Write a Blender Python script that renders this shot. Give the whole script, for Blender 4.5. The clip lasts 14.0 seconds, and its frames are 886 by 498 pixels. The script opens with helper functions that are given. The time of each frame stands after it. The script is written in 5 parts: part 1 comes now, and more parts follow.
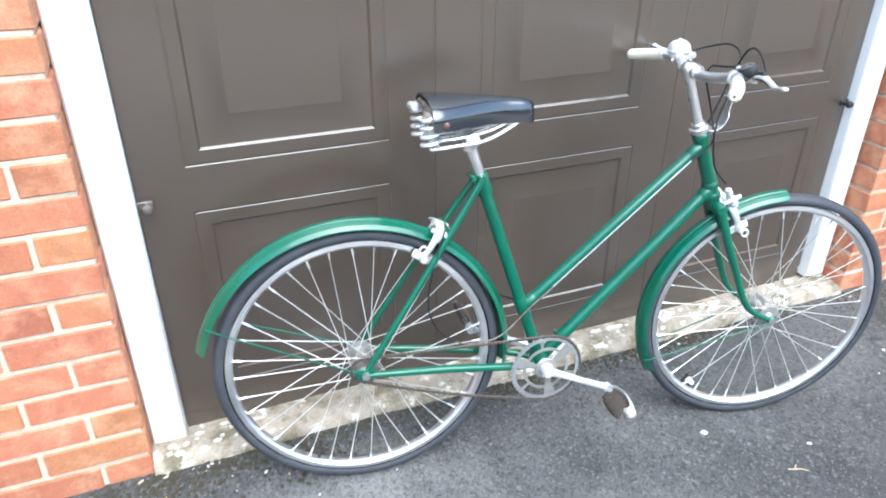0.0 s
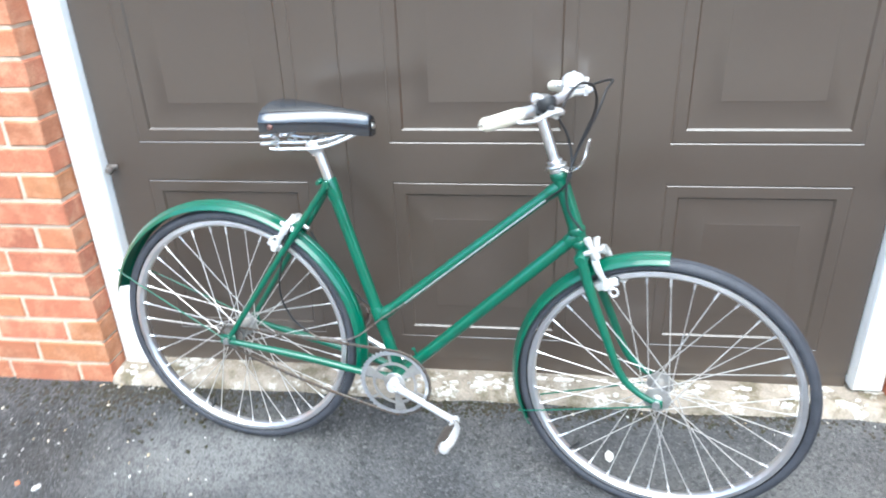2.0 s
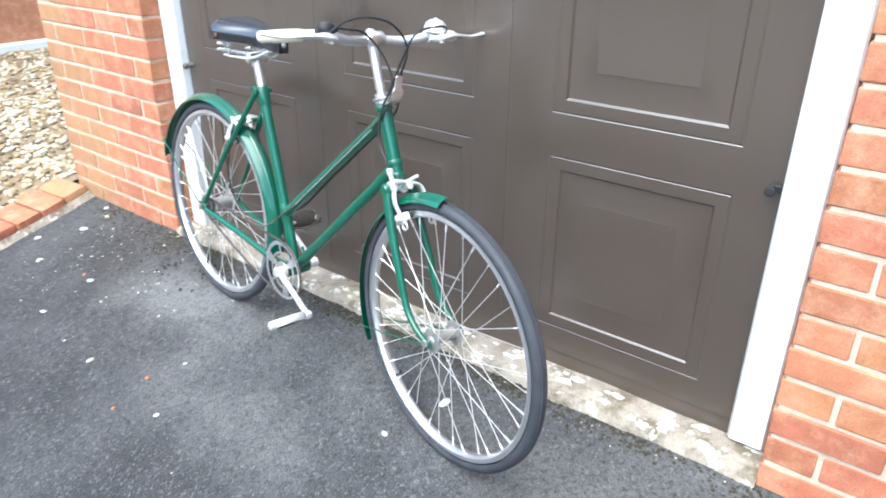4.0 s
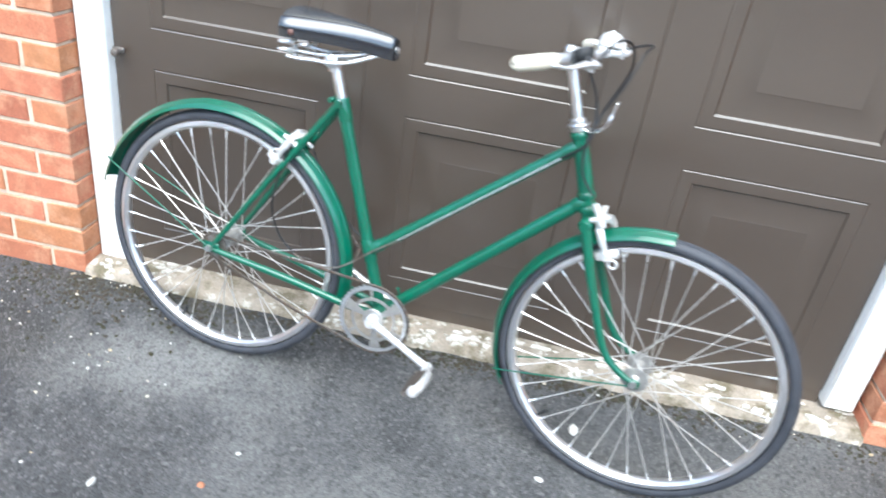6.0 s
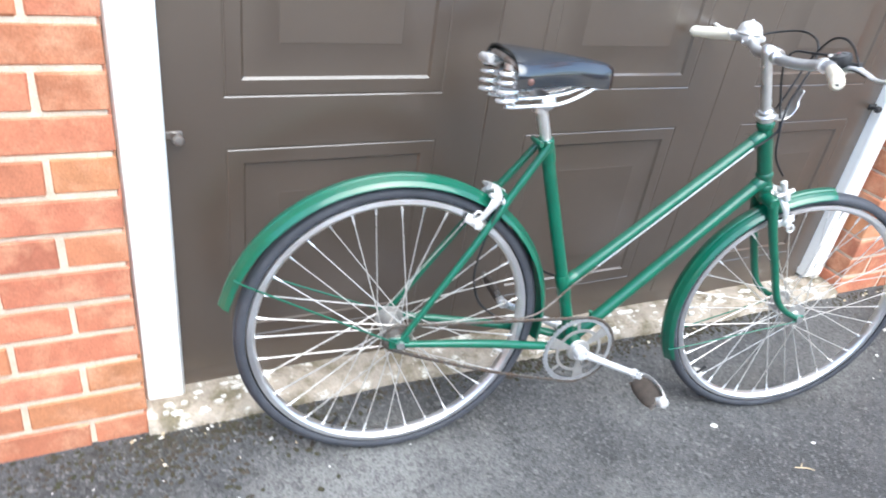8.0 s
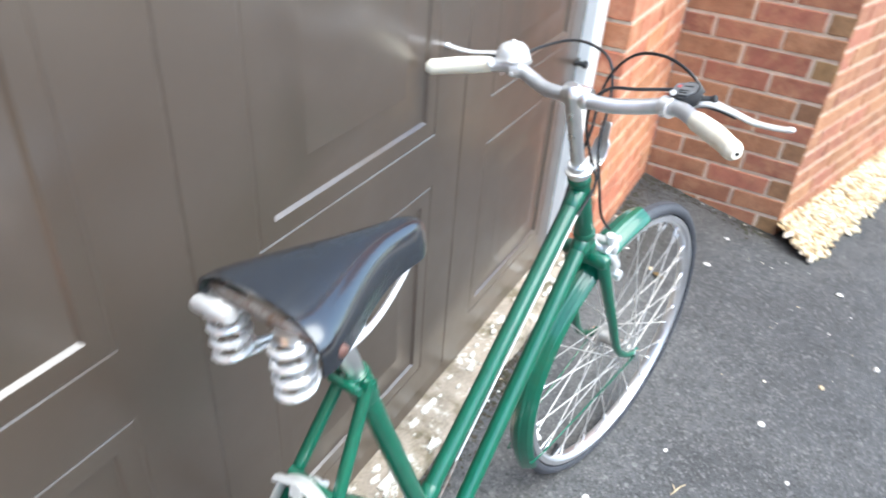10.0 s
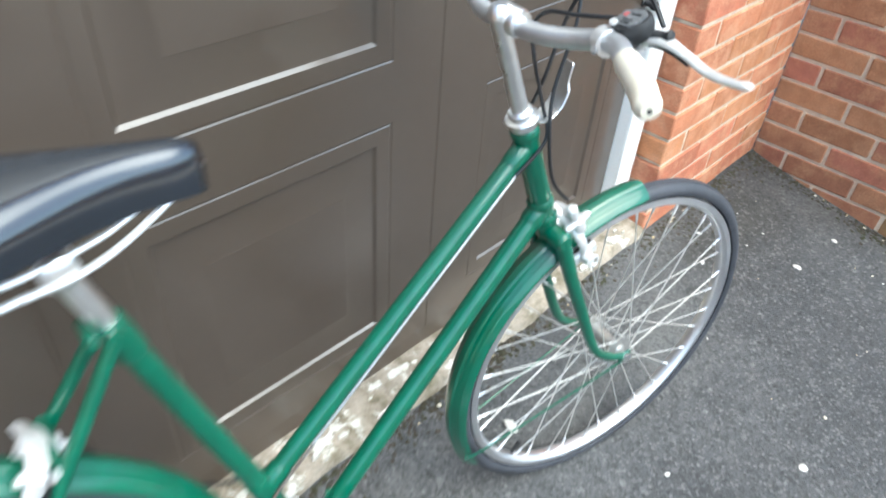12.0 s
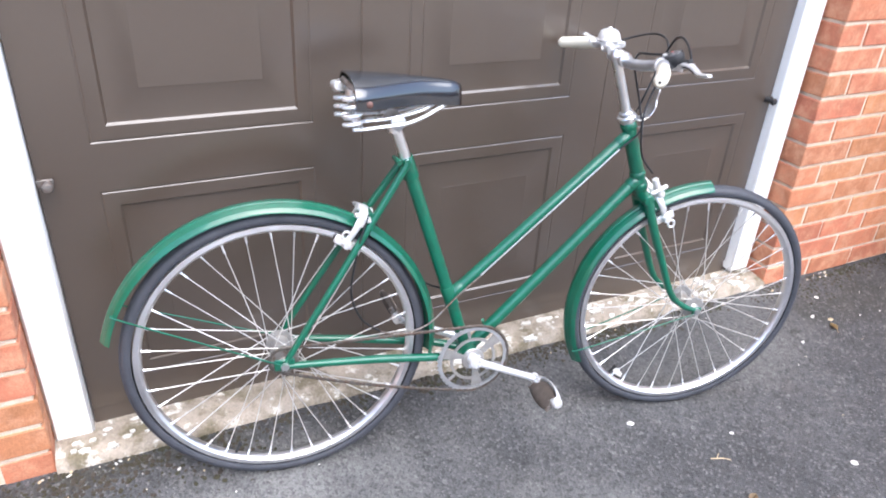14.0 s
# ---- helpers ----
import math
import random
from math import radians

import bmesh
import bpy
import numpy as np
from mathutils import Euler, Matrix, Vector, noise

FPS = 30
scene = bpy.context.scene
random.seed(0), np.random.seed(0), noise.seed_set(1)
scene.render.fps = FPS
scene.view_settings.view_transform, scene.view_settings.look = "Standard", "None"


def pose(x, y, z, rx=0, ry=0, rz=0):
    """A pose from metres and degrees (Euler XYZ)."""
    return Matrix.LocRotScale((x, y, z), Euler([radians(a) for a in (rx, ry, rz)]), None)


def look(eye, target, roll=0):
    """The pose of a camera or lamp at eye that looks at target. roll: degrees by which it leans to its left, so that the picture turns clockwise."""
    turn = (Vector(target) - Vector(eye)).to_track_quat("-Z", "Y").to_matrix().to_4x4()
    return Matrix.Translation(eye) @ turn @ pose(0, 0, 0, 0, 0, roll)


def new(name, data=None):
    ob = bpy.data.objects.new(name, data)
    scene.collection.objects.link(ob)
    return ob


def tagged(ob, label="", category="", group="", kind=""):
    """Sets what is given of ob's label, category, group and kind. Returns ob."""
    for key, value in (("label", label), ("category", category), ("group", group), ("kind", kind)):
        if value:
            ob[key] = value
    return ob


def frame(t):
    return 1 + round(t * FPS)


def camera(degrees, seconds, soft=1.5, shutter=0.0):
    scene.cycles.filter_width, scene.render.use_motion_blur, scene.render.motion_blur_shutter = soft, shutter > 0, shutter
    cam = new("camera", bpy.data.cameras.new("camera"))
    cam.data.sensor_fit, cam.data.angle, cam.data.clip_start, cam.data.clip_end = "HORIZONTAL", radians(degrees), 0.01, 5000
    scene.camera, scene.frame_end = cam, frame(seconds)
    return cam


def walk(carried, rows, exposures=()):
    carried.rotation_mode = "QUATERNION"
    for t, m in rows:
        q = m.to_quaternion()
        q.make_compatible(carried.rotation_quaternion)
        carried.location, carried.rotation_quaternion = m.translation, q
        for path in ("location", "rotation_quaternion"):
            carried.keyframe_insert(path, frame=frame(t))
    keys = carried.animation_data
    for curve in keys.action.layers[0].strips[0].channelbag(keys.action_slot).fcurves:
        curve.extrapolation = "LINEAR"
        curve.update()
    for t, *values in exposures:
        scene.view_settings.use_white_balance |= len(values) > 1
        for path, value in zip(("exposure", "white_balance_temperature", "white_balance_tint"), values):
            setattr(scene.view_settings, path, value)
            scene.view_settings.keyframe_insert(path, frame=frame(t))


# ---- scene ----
cam = camera(64.3, 14.0, soft=1.8, shutter=0.5)
PATH = [
    (0, (-0.913, -1.495, 1.352), (-0.263, 0.127, 0.38), 0.2),
    (0.2, (-0.861, -1.579, 1.343), (-0.299, 0.088, 0.392), -0.9),
    (0.5, (-0.741, -1.705, 1.361), (-0.307, 0.015, 0.438), 0.5),
    (1, (-0.511, -1.755, 1.344), (-0.213, 0.029, 0.489), -1.9),
    (1.5, (-0.231, -1.689, 1.306), (-0.139, 0.106, 0.428), -2.1),
    (1.6, (-0.169, -1.686, 1.301), (-0.098, 0.119, 0.442), -2.2),
    (2, (0.147, -1.71, 1.314), (-0.104, 0.072, 0.44), -2.2),
    (2.5, (0.504, -1.682, 1.256), (0.044, 0.05, 0.369), -2.3),
    (2.7, (0.618, -1.625, 1.227), (0.088, 0.092, 0.348), -0.9),
    (3.2, (0.948, -1.556, 1.192), (0.181, 0.074, 0.313), -0.3),
    (3.7, (1.205, -1.493, 1.198), (0.198, 0.015, 0.319), -0.1),
    (4.2, (1.302, -1.468, 1.221), (0.159, -0.046, 0.337), 0.3),
    (4.6, (1.204, -1.497, 1.236), (0.099, -0.07, 0.341), 1.1),
    (4.8, (1.081, -1.533, 1.238), (0.063, -0.068, 0.335), 1.7),
    (5, (0.928, -1.591, 1.255), (0.053, -0.042, 0.342), 1.1),
    (5.3, (0.711, -1.658, 1.261), (0.068, -0.041, 0.276), 4.7),
    (5.5, (0.554, -1.69, 1.238), (-0.068, -0.038, 0.299), 4.3),
    (6, (0.119, -1.693, 1.247), (-0.081, 0.05, 0.287), 8.5),
    (6.2, (-0.051, -1.704, 1.26), (-0.192, 0.039, 0.289), 8.3),
    (6.5, (-0.289, -1.719, 1.26), (-0.209, 0.035, 0.302), 6.8),
    (7, (-0.636, -1.646, 1.285), (-0.21, 0.032, 0.283), 9),
    (7.2, (-0.751, -1.548, 1.259), (-0.219, 0.091, 0.244), 9.2),
    (7.7, (-1.007, -1.409, 1.264), (-0.24, 0.176, 0.212), 9.5),
    (8.2, (-1.126, -1.243, 1.276), (-0.243, 0.304, 0.197), 7.9),
    (8.8, (-1.117, -1.022, 1.295), (-0.127, 0.407, 0.193), 5.4),
    (9.3, (-1.005, -0.832, 1.309), (0.147, 0.366, 0.196), 4.4),
    (9.5, (-0.942, -0.759, 1.31), (0.302, 0.341, 0.195), 4.4),
    (10, (-0.792, -0.567, 1.326), (0.679, 0.189, 0.202), 4.5),
    (10.5, (-0.644, -0.517, 1.327), (0.857, 0.077, 0.146), 3.8),
    (11, (-0.405, -0.506, 1.291), (0.982, 0.211, 0.042), 2.4),
    (11.5, (-0.242, -0.553, 1.259), (1.04, 0.264, -0.04), 4.5),
    (12, (-0.452, -0.75, 1.239), (0.708, 0.281, -0.024), 4.5),
    (12.2, (-0.573, -0.87, 1.24), (0.593, 0.23, 0.043), 4.1),
    (12.5, (-0.672, -1.04, 1.264), (0.371, 0.194, 0.085), 2.1),
    (13, (-0.727, -1.32, 1.244), (0.106, 0.126, 0.143), 3.9),
    (13.2, (-0.75, -1.421, 1.268), (-0.039, 0.082, 0.157), 1.5),
    (13.5, (-0.791, -1.483, 1.278), (-0.06, 0.06, 0.238), 1.9),
    (14, (-0.868, -1.486, 1.306), (-0.068, 0.07, 0.337), 3.4),
]
walk(cam, [(t, look(eye, target, roll)) for t, eye, target, roll in PATH], [(0, 1.98, 5960, 0), (2.5, 2.01, 6020, 0), (5, 1.96, 6000, 2), (6.5, 1.92, 6150, 0), (9.5, 1.99, 6220, 7), (10, 2.06, 6270, 2), (10.5, 2.04, 6320, 0), (11, 2.05, 6320, -2), (11.5, 1.93, 6320, -3), (12.5, 1.84, 6150, -3), (13.5, 1.86, 6240, 9), (14, 1.87, 6300, 11)])

# ---- light ----
world = bpy.data.worlds.new("overcast_sky")
scene.world = world
world.use_nodes = True
wn = world.node_tree.nodes
sky = wn.new("ShaderNodeTexSky")
sky.sky_type = "NISHITA"
sky.sun_disc = False
sky.sun_elevation, sky.sun_rotation = radians(59), radians(178)
sky.air_density, sky.dust_density, sky.ozone_density = 1.0, 2.0, 1.0
world.node_tree.links.new(sky.outputs["Color"], wn["Background"].inputs["Color"])
wn["Background"].inputs["Strength"].default_value = 0.15

sun = new("sun", bpy.data.lights.new("sun", "SUN"))
sun.data.energy, sun.data.angle, sun.data.color = 1.2, radians(66), (1.0, 0.985, 0.97)
sun.matrix_world = look((0.3, -2.9, 4.9), (0, 0, 0))

# ---- materials ----


def material(name, base, rough=0.5, metal=0.0, vary=0.0, scale=20.0, fine=0.0, bump=0.0, bump_scale=120.0,
             second=None, second_scale=6.0, second_at=0.55, second_soft=0.1, per_object=0.0, coat=0.0, rough_vary=0.0, specks=None, third=None, gloss=0.5, stains=(), coat_rough=0.10):
    """A surface with grain at two scales: vary/scale for the broad change, fine/bump_scale for the grain,
    second for patches of another colour, per_object for a shift from piece to piece."""
    m = bpy.data.materials.new(name)
    m.use_nodes = True
    nt = m.node_tree
    nodes, link = nt.nodes, nt.links.new
    bsdf = nodes["Principled BSDF"]
    bsdf.inputs["Roughness"].default_value = rough
    bsdf.inputs["Metallic"].default_value = metal
    bsdf.inputs["Coat Weight"].default_value = coat
    bsdf.inputs["Specular IOR Level"].default_value = gloss
    bsdf.inputs["Coat Roughness"].default_value = coat_rough
    pos = nodes.new("ShaderNodeNewGeometry").outputs["Position"]

    def tex(s, detail=4.0, rough_in=0.55):
        n = nodes.new("ShaderNodeTexNoise")
        n.inputs["Scale"].default_value, n.inputs["Detail"].default_value = s, detail
        n.inputs["Roughness"].default_value = rough_in
        link(pos, n.inputs["Vector"])
        return n.outputs["Fac"]

    def ramp(fac, lo, hi):
        r = nodes.new("ShaderNodeMapRange")
        r.inputs["From Min"].default_value, r.inputs["From Max"].default_value = lo, hi
        link(fac, r.inputs["Value"])
        return r.outputs["Result"]

    def mix(fac, a, b, kind="MIX"):
        n = nodes.new("ShaderNodeMix")
        n.data_type, n.blend_type = "RGBA", kind
        for sock, v in ((n.inputs["Factor"], fac), (n.inputs["A"], a), (n.inputs["B"], b)):
            if isinstance(v, (int, float)):
                sock.default_value = v
            elif isinstance(v, tuple):
                sock.default_value = (*v, 1.0)
            else:
                link(v, sock)
        return n.outputs["Result"]

    colour = mix(0.0, base, base)
    if per_object:
        info = nodes.new("ShaderNodeObjectInfo").outputs["Random"]
        hsv = nodes.new("ShaderNodeHueSaturation")
        hsv.inputs["Hue"].default_value = 0.5
        hue = nodes.new("ShaderNodeMapRange")
        hue.inputs["To Min"].default_value, hue.inputs["To Max"].default_value = 0.5 - 0.022 * per_object, 0.5 + 0.018 * per_object
        mul = nodes.new("ShaderNodeMath")
        mul.operation = "FRACT"
        scaled = nodes.new("ShaderNodeMath")
        scaled.operation = "MULTIPLY"
        scaled.inputs[1].default_value = 7.31
        link(info, scaled.inputs[0])
        link(scaled.outputs[0], mul.inputs[0])
        link(mul.outputs[0], hue.inputs["Value"])
        val = nodes.new("ShaderNodeMapRange")
        val.inputs["To Min"].default_value, val.inputs["To Max"].default_value = 1 - 0.30 * per_object, 1 + 0.26 * per_object
        link(info, val.inputs["Value"])
        link(hue.outputs["Result"], hsv.inputs["Hue"])
        link(val.outputs["Result"], hsv.inputs["Value"])
        link(colour, hsv.inputs["Color"])
        colour = hsv.outputs["Color"]
    if vary:
        dark = tuple(c * (1 - vary) for c in (1.0, 1.0, 1.0))
        light = tuple(c * (1 + vary) for c in (1.0, 1.0, 1.0))
        colour = mix(1.0, colour, mix(ramp(tex(scale), 0.3, 0.7), dark, light), "MULTIPLY")
    if second:
        colour = mix(ramp(tex(second_scale, 6.0, 0.65), second_at - second_soft, second_at + second_soft), colour, second)
    if third:
        colour = mix(ramp(tex(third[1], 7.0, 0.7), third[2] - third[3], third[2] + third[3]), colour, third[0])
    if stains:
        split = nodes.new("ShaderNodeSeparateXYZ")
        link(pos, split.inputs["Vector"])

        def calc(kind, a, b=0.0):
            n = nodes.new("ShaderNodeMath")
            n.operation = kind
            for sock, v in zip(n.inputs, (a, b)):
                if isinstance(v, (int, float)):
                    sock.default_value = v
                else:
                    link(v, sock)
            return n.outputs[0]

        ragged = calc("MULTIPLY", calc("SUBTRACT", tex(5.0, 6.0, 0.65), 0.5), 2.4)
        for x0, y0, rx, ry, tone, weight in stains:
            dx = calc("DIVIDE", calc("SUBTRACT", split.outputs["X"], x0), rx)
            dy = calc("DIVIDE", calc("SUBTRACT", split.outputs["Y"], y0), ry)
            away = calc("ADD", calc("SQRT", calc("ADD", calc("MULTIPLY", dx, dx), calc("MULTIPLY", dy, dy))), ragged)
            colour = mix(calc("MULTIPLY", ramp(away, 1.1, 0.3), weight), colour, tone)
    grain = tex(bump_scale, 3.0, 0.6)
    if fine:
        lo, hi = (1 - fine,) * 3, (1 + fine,) * 3
        colour = mix(1.0, colour, mix(ramp(grain, 0.25, 0.75), lo, hi), "MULTIPLY")
    if specks:
        # single light and dark chips of aggregate
        chips = nodes.new("ShaderNodeTexVoronoi")
        chips.inputs["Scale"].default_value = specks[0]
        link(pos, chips.inputs["Vector"])
        split = nodes.new("ShaderNodeSeparateColor")
        link(chips.outputs["Color"], split.inputs["Color"])
        colour = mix(ramp(split.outputs["Red"], specks[1], 1.0), colour, specks[2])
        colour = mix(ramp(split.outputs["Green"], 0.5, 1.0), colour, mix(1.0, colour, (0.5, 0.5, 0.51), "MULTIPLY"))
        coarse = nodes.new("ShaderNodeTexVoronoi")
        coarse.inputs["Scale"].default_value = specks[0] * 0.5
        link(pos, coarse.inputs["Vector"])
        tones = nodes.new("ShaderNodeSeparateColor")
        link(coarse.outputs["Color"], tones.inputs["Color"])
        colour = mix(ramp(tones.outputs["Red"], 0.95, 1.05), colour, tuple(min(c * 1.3, 1.0) for c in specks[2]))
        colour = mix(ramp(tones.outputs["Green"], 0.72, 1.0), colour, mix(1.0, colour, (0.6, 0.6, 0.6), "MULTIPLY"))
    link(colour, bsdf.inputs["Base Color"])
    if rough_vary:
        r = nodes.new("ShaderNodeMapRange")
        r.inputs["From Min"].default_value, r.inputs["From Max"].default_value = 0.3, 0.7
        r.inputs["To Min"].default_value, r.inputs["To Max"].default_value = rough - rough_vary, rough + rough_vary
        link(tex(9.0, 5.0), r.inputs["Value"])
        link(r.outputs["Result"], bsdf.inputs["Roughness"])
    if bump:
        b = nodes.new("ShaderNodeBump")
        b.inputs["Strength"].default_value, b.inputs["Distance"].default_value = bump, 0.004
        if specks:
            both = nodes.new("ShaderNodeMath")
            both.operation = "SUBTRACT"
            link(grain, both.inputs[0])
            link(chips.outputs["Distance"], both.inputs[1])
            grain = both.outputs[0]
        link(grain, b.inputs["Height"])
        link(b.outputs["Normal"], bsdf.inputs["Normal"])
    return m


GREEN = material("green_paint", (0.0010, 0.098, 0.054), 0.38, vary=0.12, scale=30, bump=0.02, bump_scale=300, coat=1.0, rough_vary=0.05, gloss=0.3, coat_rough=0.08)
CHROME = material("dull_chrome", (0.86, 0.86, 0.86), 0.30, 1.0, vary=0.05, scale=60, rough_vary=0.1)
ALLOY = material("aluminium", (0.68, 0.69, 0.71), 0.48, 1.0, vary=0.07, scale=50, rough_vary=0.08)
RIM = material("steel_rim", (0.84, 0.84, 0.86), 0.38, 1.0, vary=0.05, scale=40, rough_vary=0.1)
SPOKE = material("steel_spoke", (0.62, 0.60, 0.57), 0.42, 0.6, vary=0.06, scale=90)
RUSTY = material("rusty_steel", (0.22, 0.20, 0.185), 0.5, 0.6, vary=0.2, scale=80, second=(0.12, 0.075, 0.05), second_scale=60)
COPPER = material("tarnished_copper", (0.16, 0.085, 0.070), 0.5, 0.4, vary=0.2, scale=120)
CHAIN = material("oily_chain_steel", (0.105, 0.095, 0.085), 0.5, 0.5, vary=0.25, scale=150, second=(0.10, 0.060, 0.038), second_scale=80)
TYRE = material("tyre_rubber", (0.036, 0.039, 0.048), 0.62, vary=0.22, scale=25, fine=0.2, bump=0.12, bump_scale=400, second=(0.058, 0.060, 0.070), second_scale=14, second_soft=0.2)
RUBBER = material("black_rubber", (0.02, 0.02, 0.021), 0.6, vary=0.15, scale=60, bump=0.1, bump_scale=500)
LEATHER = material("black_leather", (0.0045, 0.0078, 0.0135), 0.42, vary=0.2, scale=30, bump=0.012, bump_scale=420, rough_vary=0.05, coat=1.0, gloss=0.2, coat_rough=0.17)
LEATHER.node_tree.nodes["Principled BSDF"].inputs["Coat IOR"].default_value = 1.90
IVORY = material("ivory_plastic", (0.78, 0.73, 0.60), 0.42, vary=0.05, scale=30, fine=0.05, bump=0.04, bump_scale=250, second=(0.66, 0.58, 0.42), second_scale=25, second_at=0.66)
WHITE_METAL = material("bright_alloy", (0.80, 0.79, 0.78), 0.36, 0.55, vary=0.06, scale=70, rough_vary=0.08, second=(0.66, 0.65, 0.63), second_scale=90, second_at=0.62)
DULL_STEEL = material("dull_steel", (0.36, 0.35, 0.335), 0.42, 0.6, vary=0.12, scale=60, rough_vary=0.1, second=(0.40, 0.37, 0.33), second_scale=70, second_at=0.6)
POLISHED = material("polished_chrome", (0.88, 0.88, 0.88), 0.27, 0.6, vary=0.05, scale=70, rough_vary=0.08)
CABLE = material("black_cable", (0.014, 0.014, 0.015), 0.38, vary=0.1, scale=50)
WIRE = material("bare_wire", (0.6, 0.6, 0.6), 0.4, 0.8, vary=0.1, scale=90)
RED_MARK = material("faded_red_paint", (0.42, 0.085, 0.085), 0.5, vary=0.2, scale=200)
DIAL_GREY = material("scratched_grey_metal", (0.155, 0.160, 0.165), 0.42, 0.3, vary=0.3, scale=120, second=(0.30, 0.30, 0.31), second_scale=160, second_at=0.6)
GREY_PLASTIC = material("grey_plastic", (0.42, 0.43, 0.43), 0.25, 0.2, vary=0.15, scale=70)
DOOR = material("brown_painted_steel", (0.058, 0.0405, 0.0285), 0.45, vary=0.06, scale=3.0, fine=0.02, bump=0.012, bump_scale=60, second=(0.065, 0.047, 0.034), second_scale=2.2, second_soft=0.25, rough_vary=0.06, coat=1.0, gloss=0.5, coat_rough=0.24)
DOOR.node_tree.nodes["Principled BSDF"].inputs["Coat IOR"].default_value = 1.68
WHITE = material("white_gloss_paint", (0.90, 0.90, 0.88), 0.35, vary=0.03, scale=8, fine=0.02, bump=0.03, bump_scale=150, second=(0.80, 0.80, 0.76), second_scale=10, second_at=0.66)
BRICK = material("orange_red_brick", (0.45, 0.176, 0.088), 0.85, vary=0.14, scale=22, fine=0.18, bump=0.35, bump_scale=240, second=(0.57, 0.29, 0.17), second_scale=17, second_at=0.58, second_soft=0.12, per_object=0.5,
                 stains=((-1.78, -0.10, 0.30, 0.30, (0.36, 0.235, 0.12), 0.55),))
BRICK_BROWN = material("red_brown_brick", (0.335, 0.146, 0.082), 0.85, vary=0.16, scale=22, fine=0.18, bump=0.35, bump_scale=240, second=(0.46, 0.24, 0.13), second_scale=15, second_at=0.60, second_soft=0.14, per_object=0.6)
# Darker olive bricks that end every second course of the return wall.
BRICK_DARK = material("dark_olive_brick", (0.27, 0.150, 0.075), 0.88, vary=0.25, scale=25, fine=0.2, bump=0.4, bump_scale=220, per_object=0.6)
MORTAR = material("pale_mortar", (0.60, 0.485, 0.37), 0.92, vary=0.14, scale=30, fine=0.16, bump=0.5, bump_scale=300)
CONCRETE = material("worn_concrete", (0.33, 0.28, 0.225), 0.9, vary=0.22, scale=14, fine=0.2, bump=0.5, bump_scale=160, second=(0.15, 0.125, 0.080), second_scale=11, second_at=0.55, second_soft=0.07, third=((0.70, 0.67, 0.60), 19.0, 0.60, 0.05))
LICHEN = material("white_lichen", (0.66, 0.63, 0.57), 0.9, vary=0.2, scale=70, fine=0.16, bump=0.4, bump_scale=300, second=(0.44, 0.41, 0.34), second_scale=60, second_at=0.58)
MOSS = material("moss_and_dirt", (0.034, 0.036, 0.016), 0.95, vary=0.4, scale=40, fine=0.3, bump=0.6, bump_scale=300, second=(0.045, 0.034, 0.022), second_scale=9, second_soft=0.2)
ASPHALT = material("worn_asphalt", (0.050, 0.050, 0.051), 0.64, vary=0.27, scale=2.6, fine=0.34, bump=0.55, bump_scale=200, second=(0.094, 0.093, 0.092), second_scale=1.5, second_at=0.57, second_soft=0.12, rough_vary=0.1, specks=(190.0, 0.80, (0.135, 0.133, 0.129)), third=((0.036, 0.036, 0.037), 4.0, 0.66, 0.1),
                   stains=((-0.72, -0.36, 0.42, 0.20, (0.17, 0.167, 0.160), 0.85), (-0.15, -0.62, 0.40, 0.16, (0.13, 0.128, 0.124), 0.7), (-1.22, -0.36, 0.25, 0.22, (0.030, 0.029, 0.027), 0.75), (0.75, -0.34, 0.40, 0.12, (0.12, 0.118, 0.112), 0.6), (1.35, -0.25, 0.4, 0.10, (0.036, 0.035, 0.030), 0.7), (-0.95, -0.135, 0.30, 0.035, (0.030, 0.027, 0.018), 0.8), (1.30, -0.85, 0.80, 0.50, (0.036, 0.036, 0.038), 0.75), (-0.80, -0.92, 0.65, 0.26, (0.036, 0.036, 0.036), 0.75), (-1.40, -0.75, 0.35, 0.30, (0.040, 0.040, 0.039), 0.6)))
STONE = material("pale_pebble", (0.46, 0.37, 0.235), 0.75, vary=0.15, scale=60, fine=0.1, bump=0.2, bump_scale=200)
PLINTH = material("pale_render", (0.70, 0.67, 0.60), 0.85, vary=0.08, scale=8, fine=0.08, bump=0.2, bump_scale=120)
BOUNCE_SLAB = material("buff_bounce_slab", (0.36, 0.31, 0.25), 0.9, vary=0.15, scale=3, fine=0.1, bump=0.3, bump_scale=120)
PEDAL = material("brown_worn_rubber", (0.060, 0.047, 0.038), 0.7, vary=0.25, scale=60, fine=0.2, bump=0.2, bump_scale=300)
EARTH = material("dark_earth", (0.050, 0.040, 0.029), 0.95, vary=0.35, scale=50, fine=0.3, bump=0.5, bump_scale=300)
GREY_STONE = material("grey_white_chip", (0.62, 0.60, 0.56), 0.8, vary=0.2, scale=70, fine=0.1, bump=0.2, bump_scale=220)
LEAF = material("dry_leaf", (0.22, 0.145, 0.06), 0.8, vary=0.3, scale=60)

# ---- mesh tools ----


def finish(name, bm, mat, smooth=True):
    me = bpy.data.meshes.new(name)
    bmesh.ops.recalc_face_normals(bm, faces=bm.faces[:])
    bm.to_mesh(me)
    bm.free()
    for m in mat if isinstance(mat, (list, tuple)) else (mat,):
        me.materials.append(m)
    if smooth:
        me.polygons.foreach_set("use_smooth", [True] * len(me.polygons))
    return me


def crease(me, angle=40):
    """Keeps edges sharper than the angle crisp on a smooth mesh."""
    me.set_sharp_from_angle(angle=radians(angle))
    return me


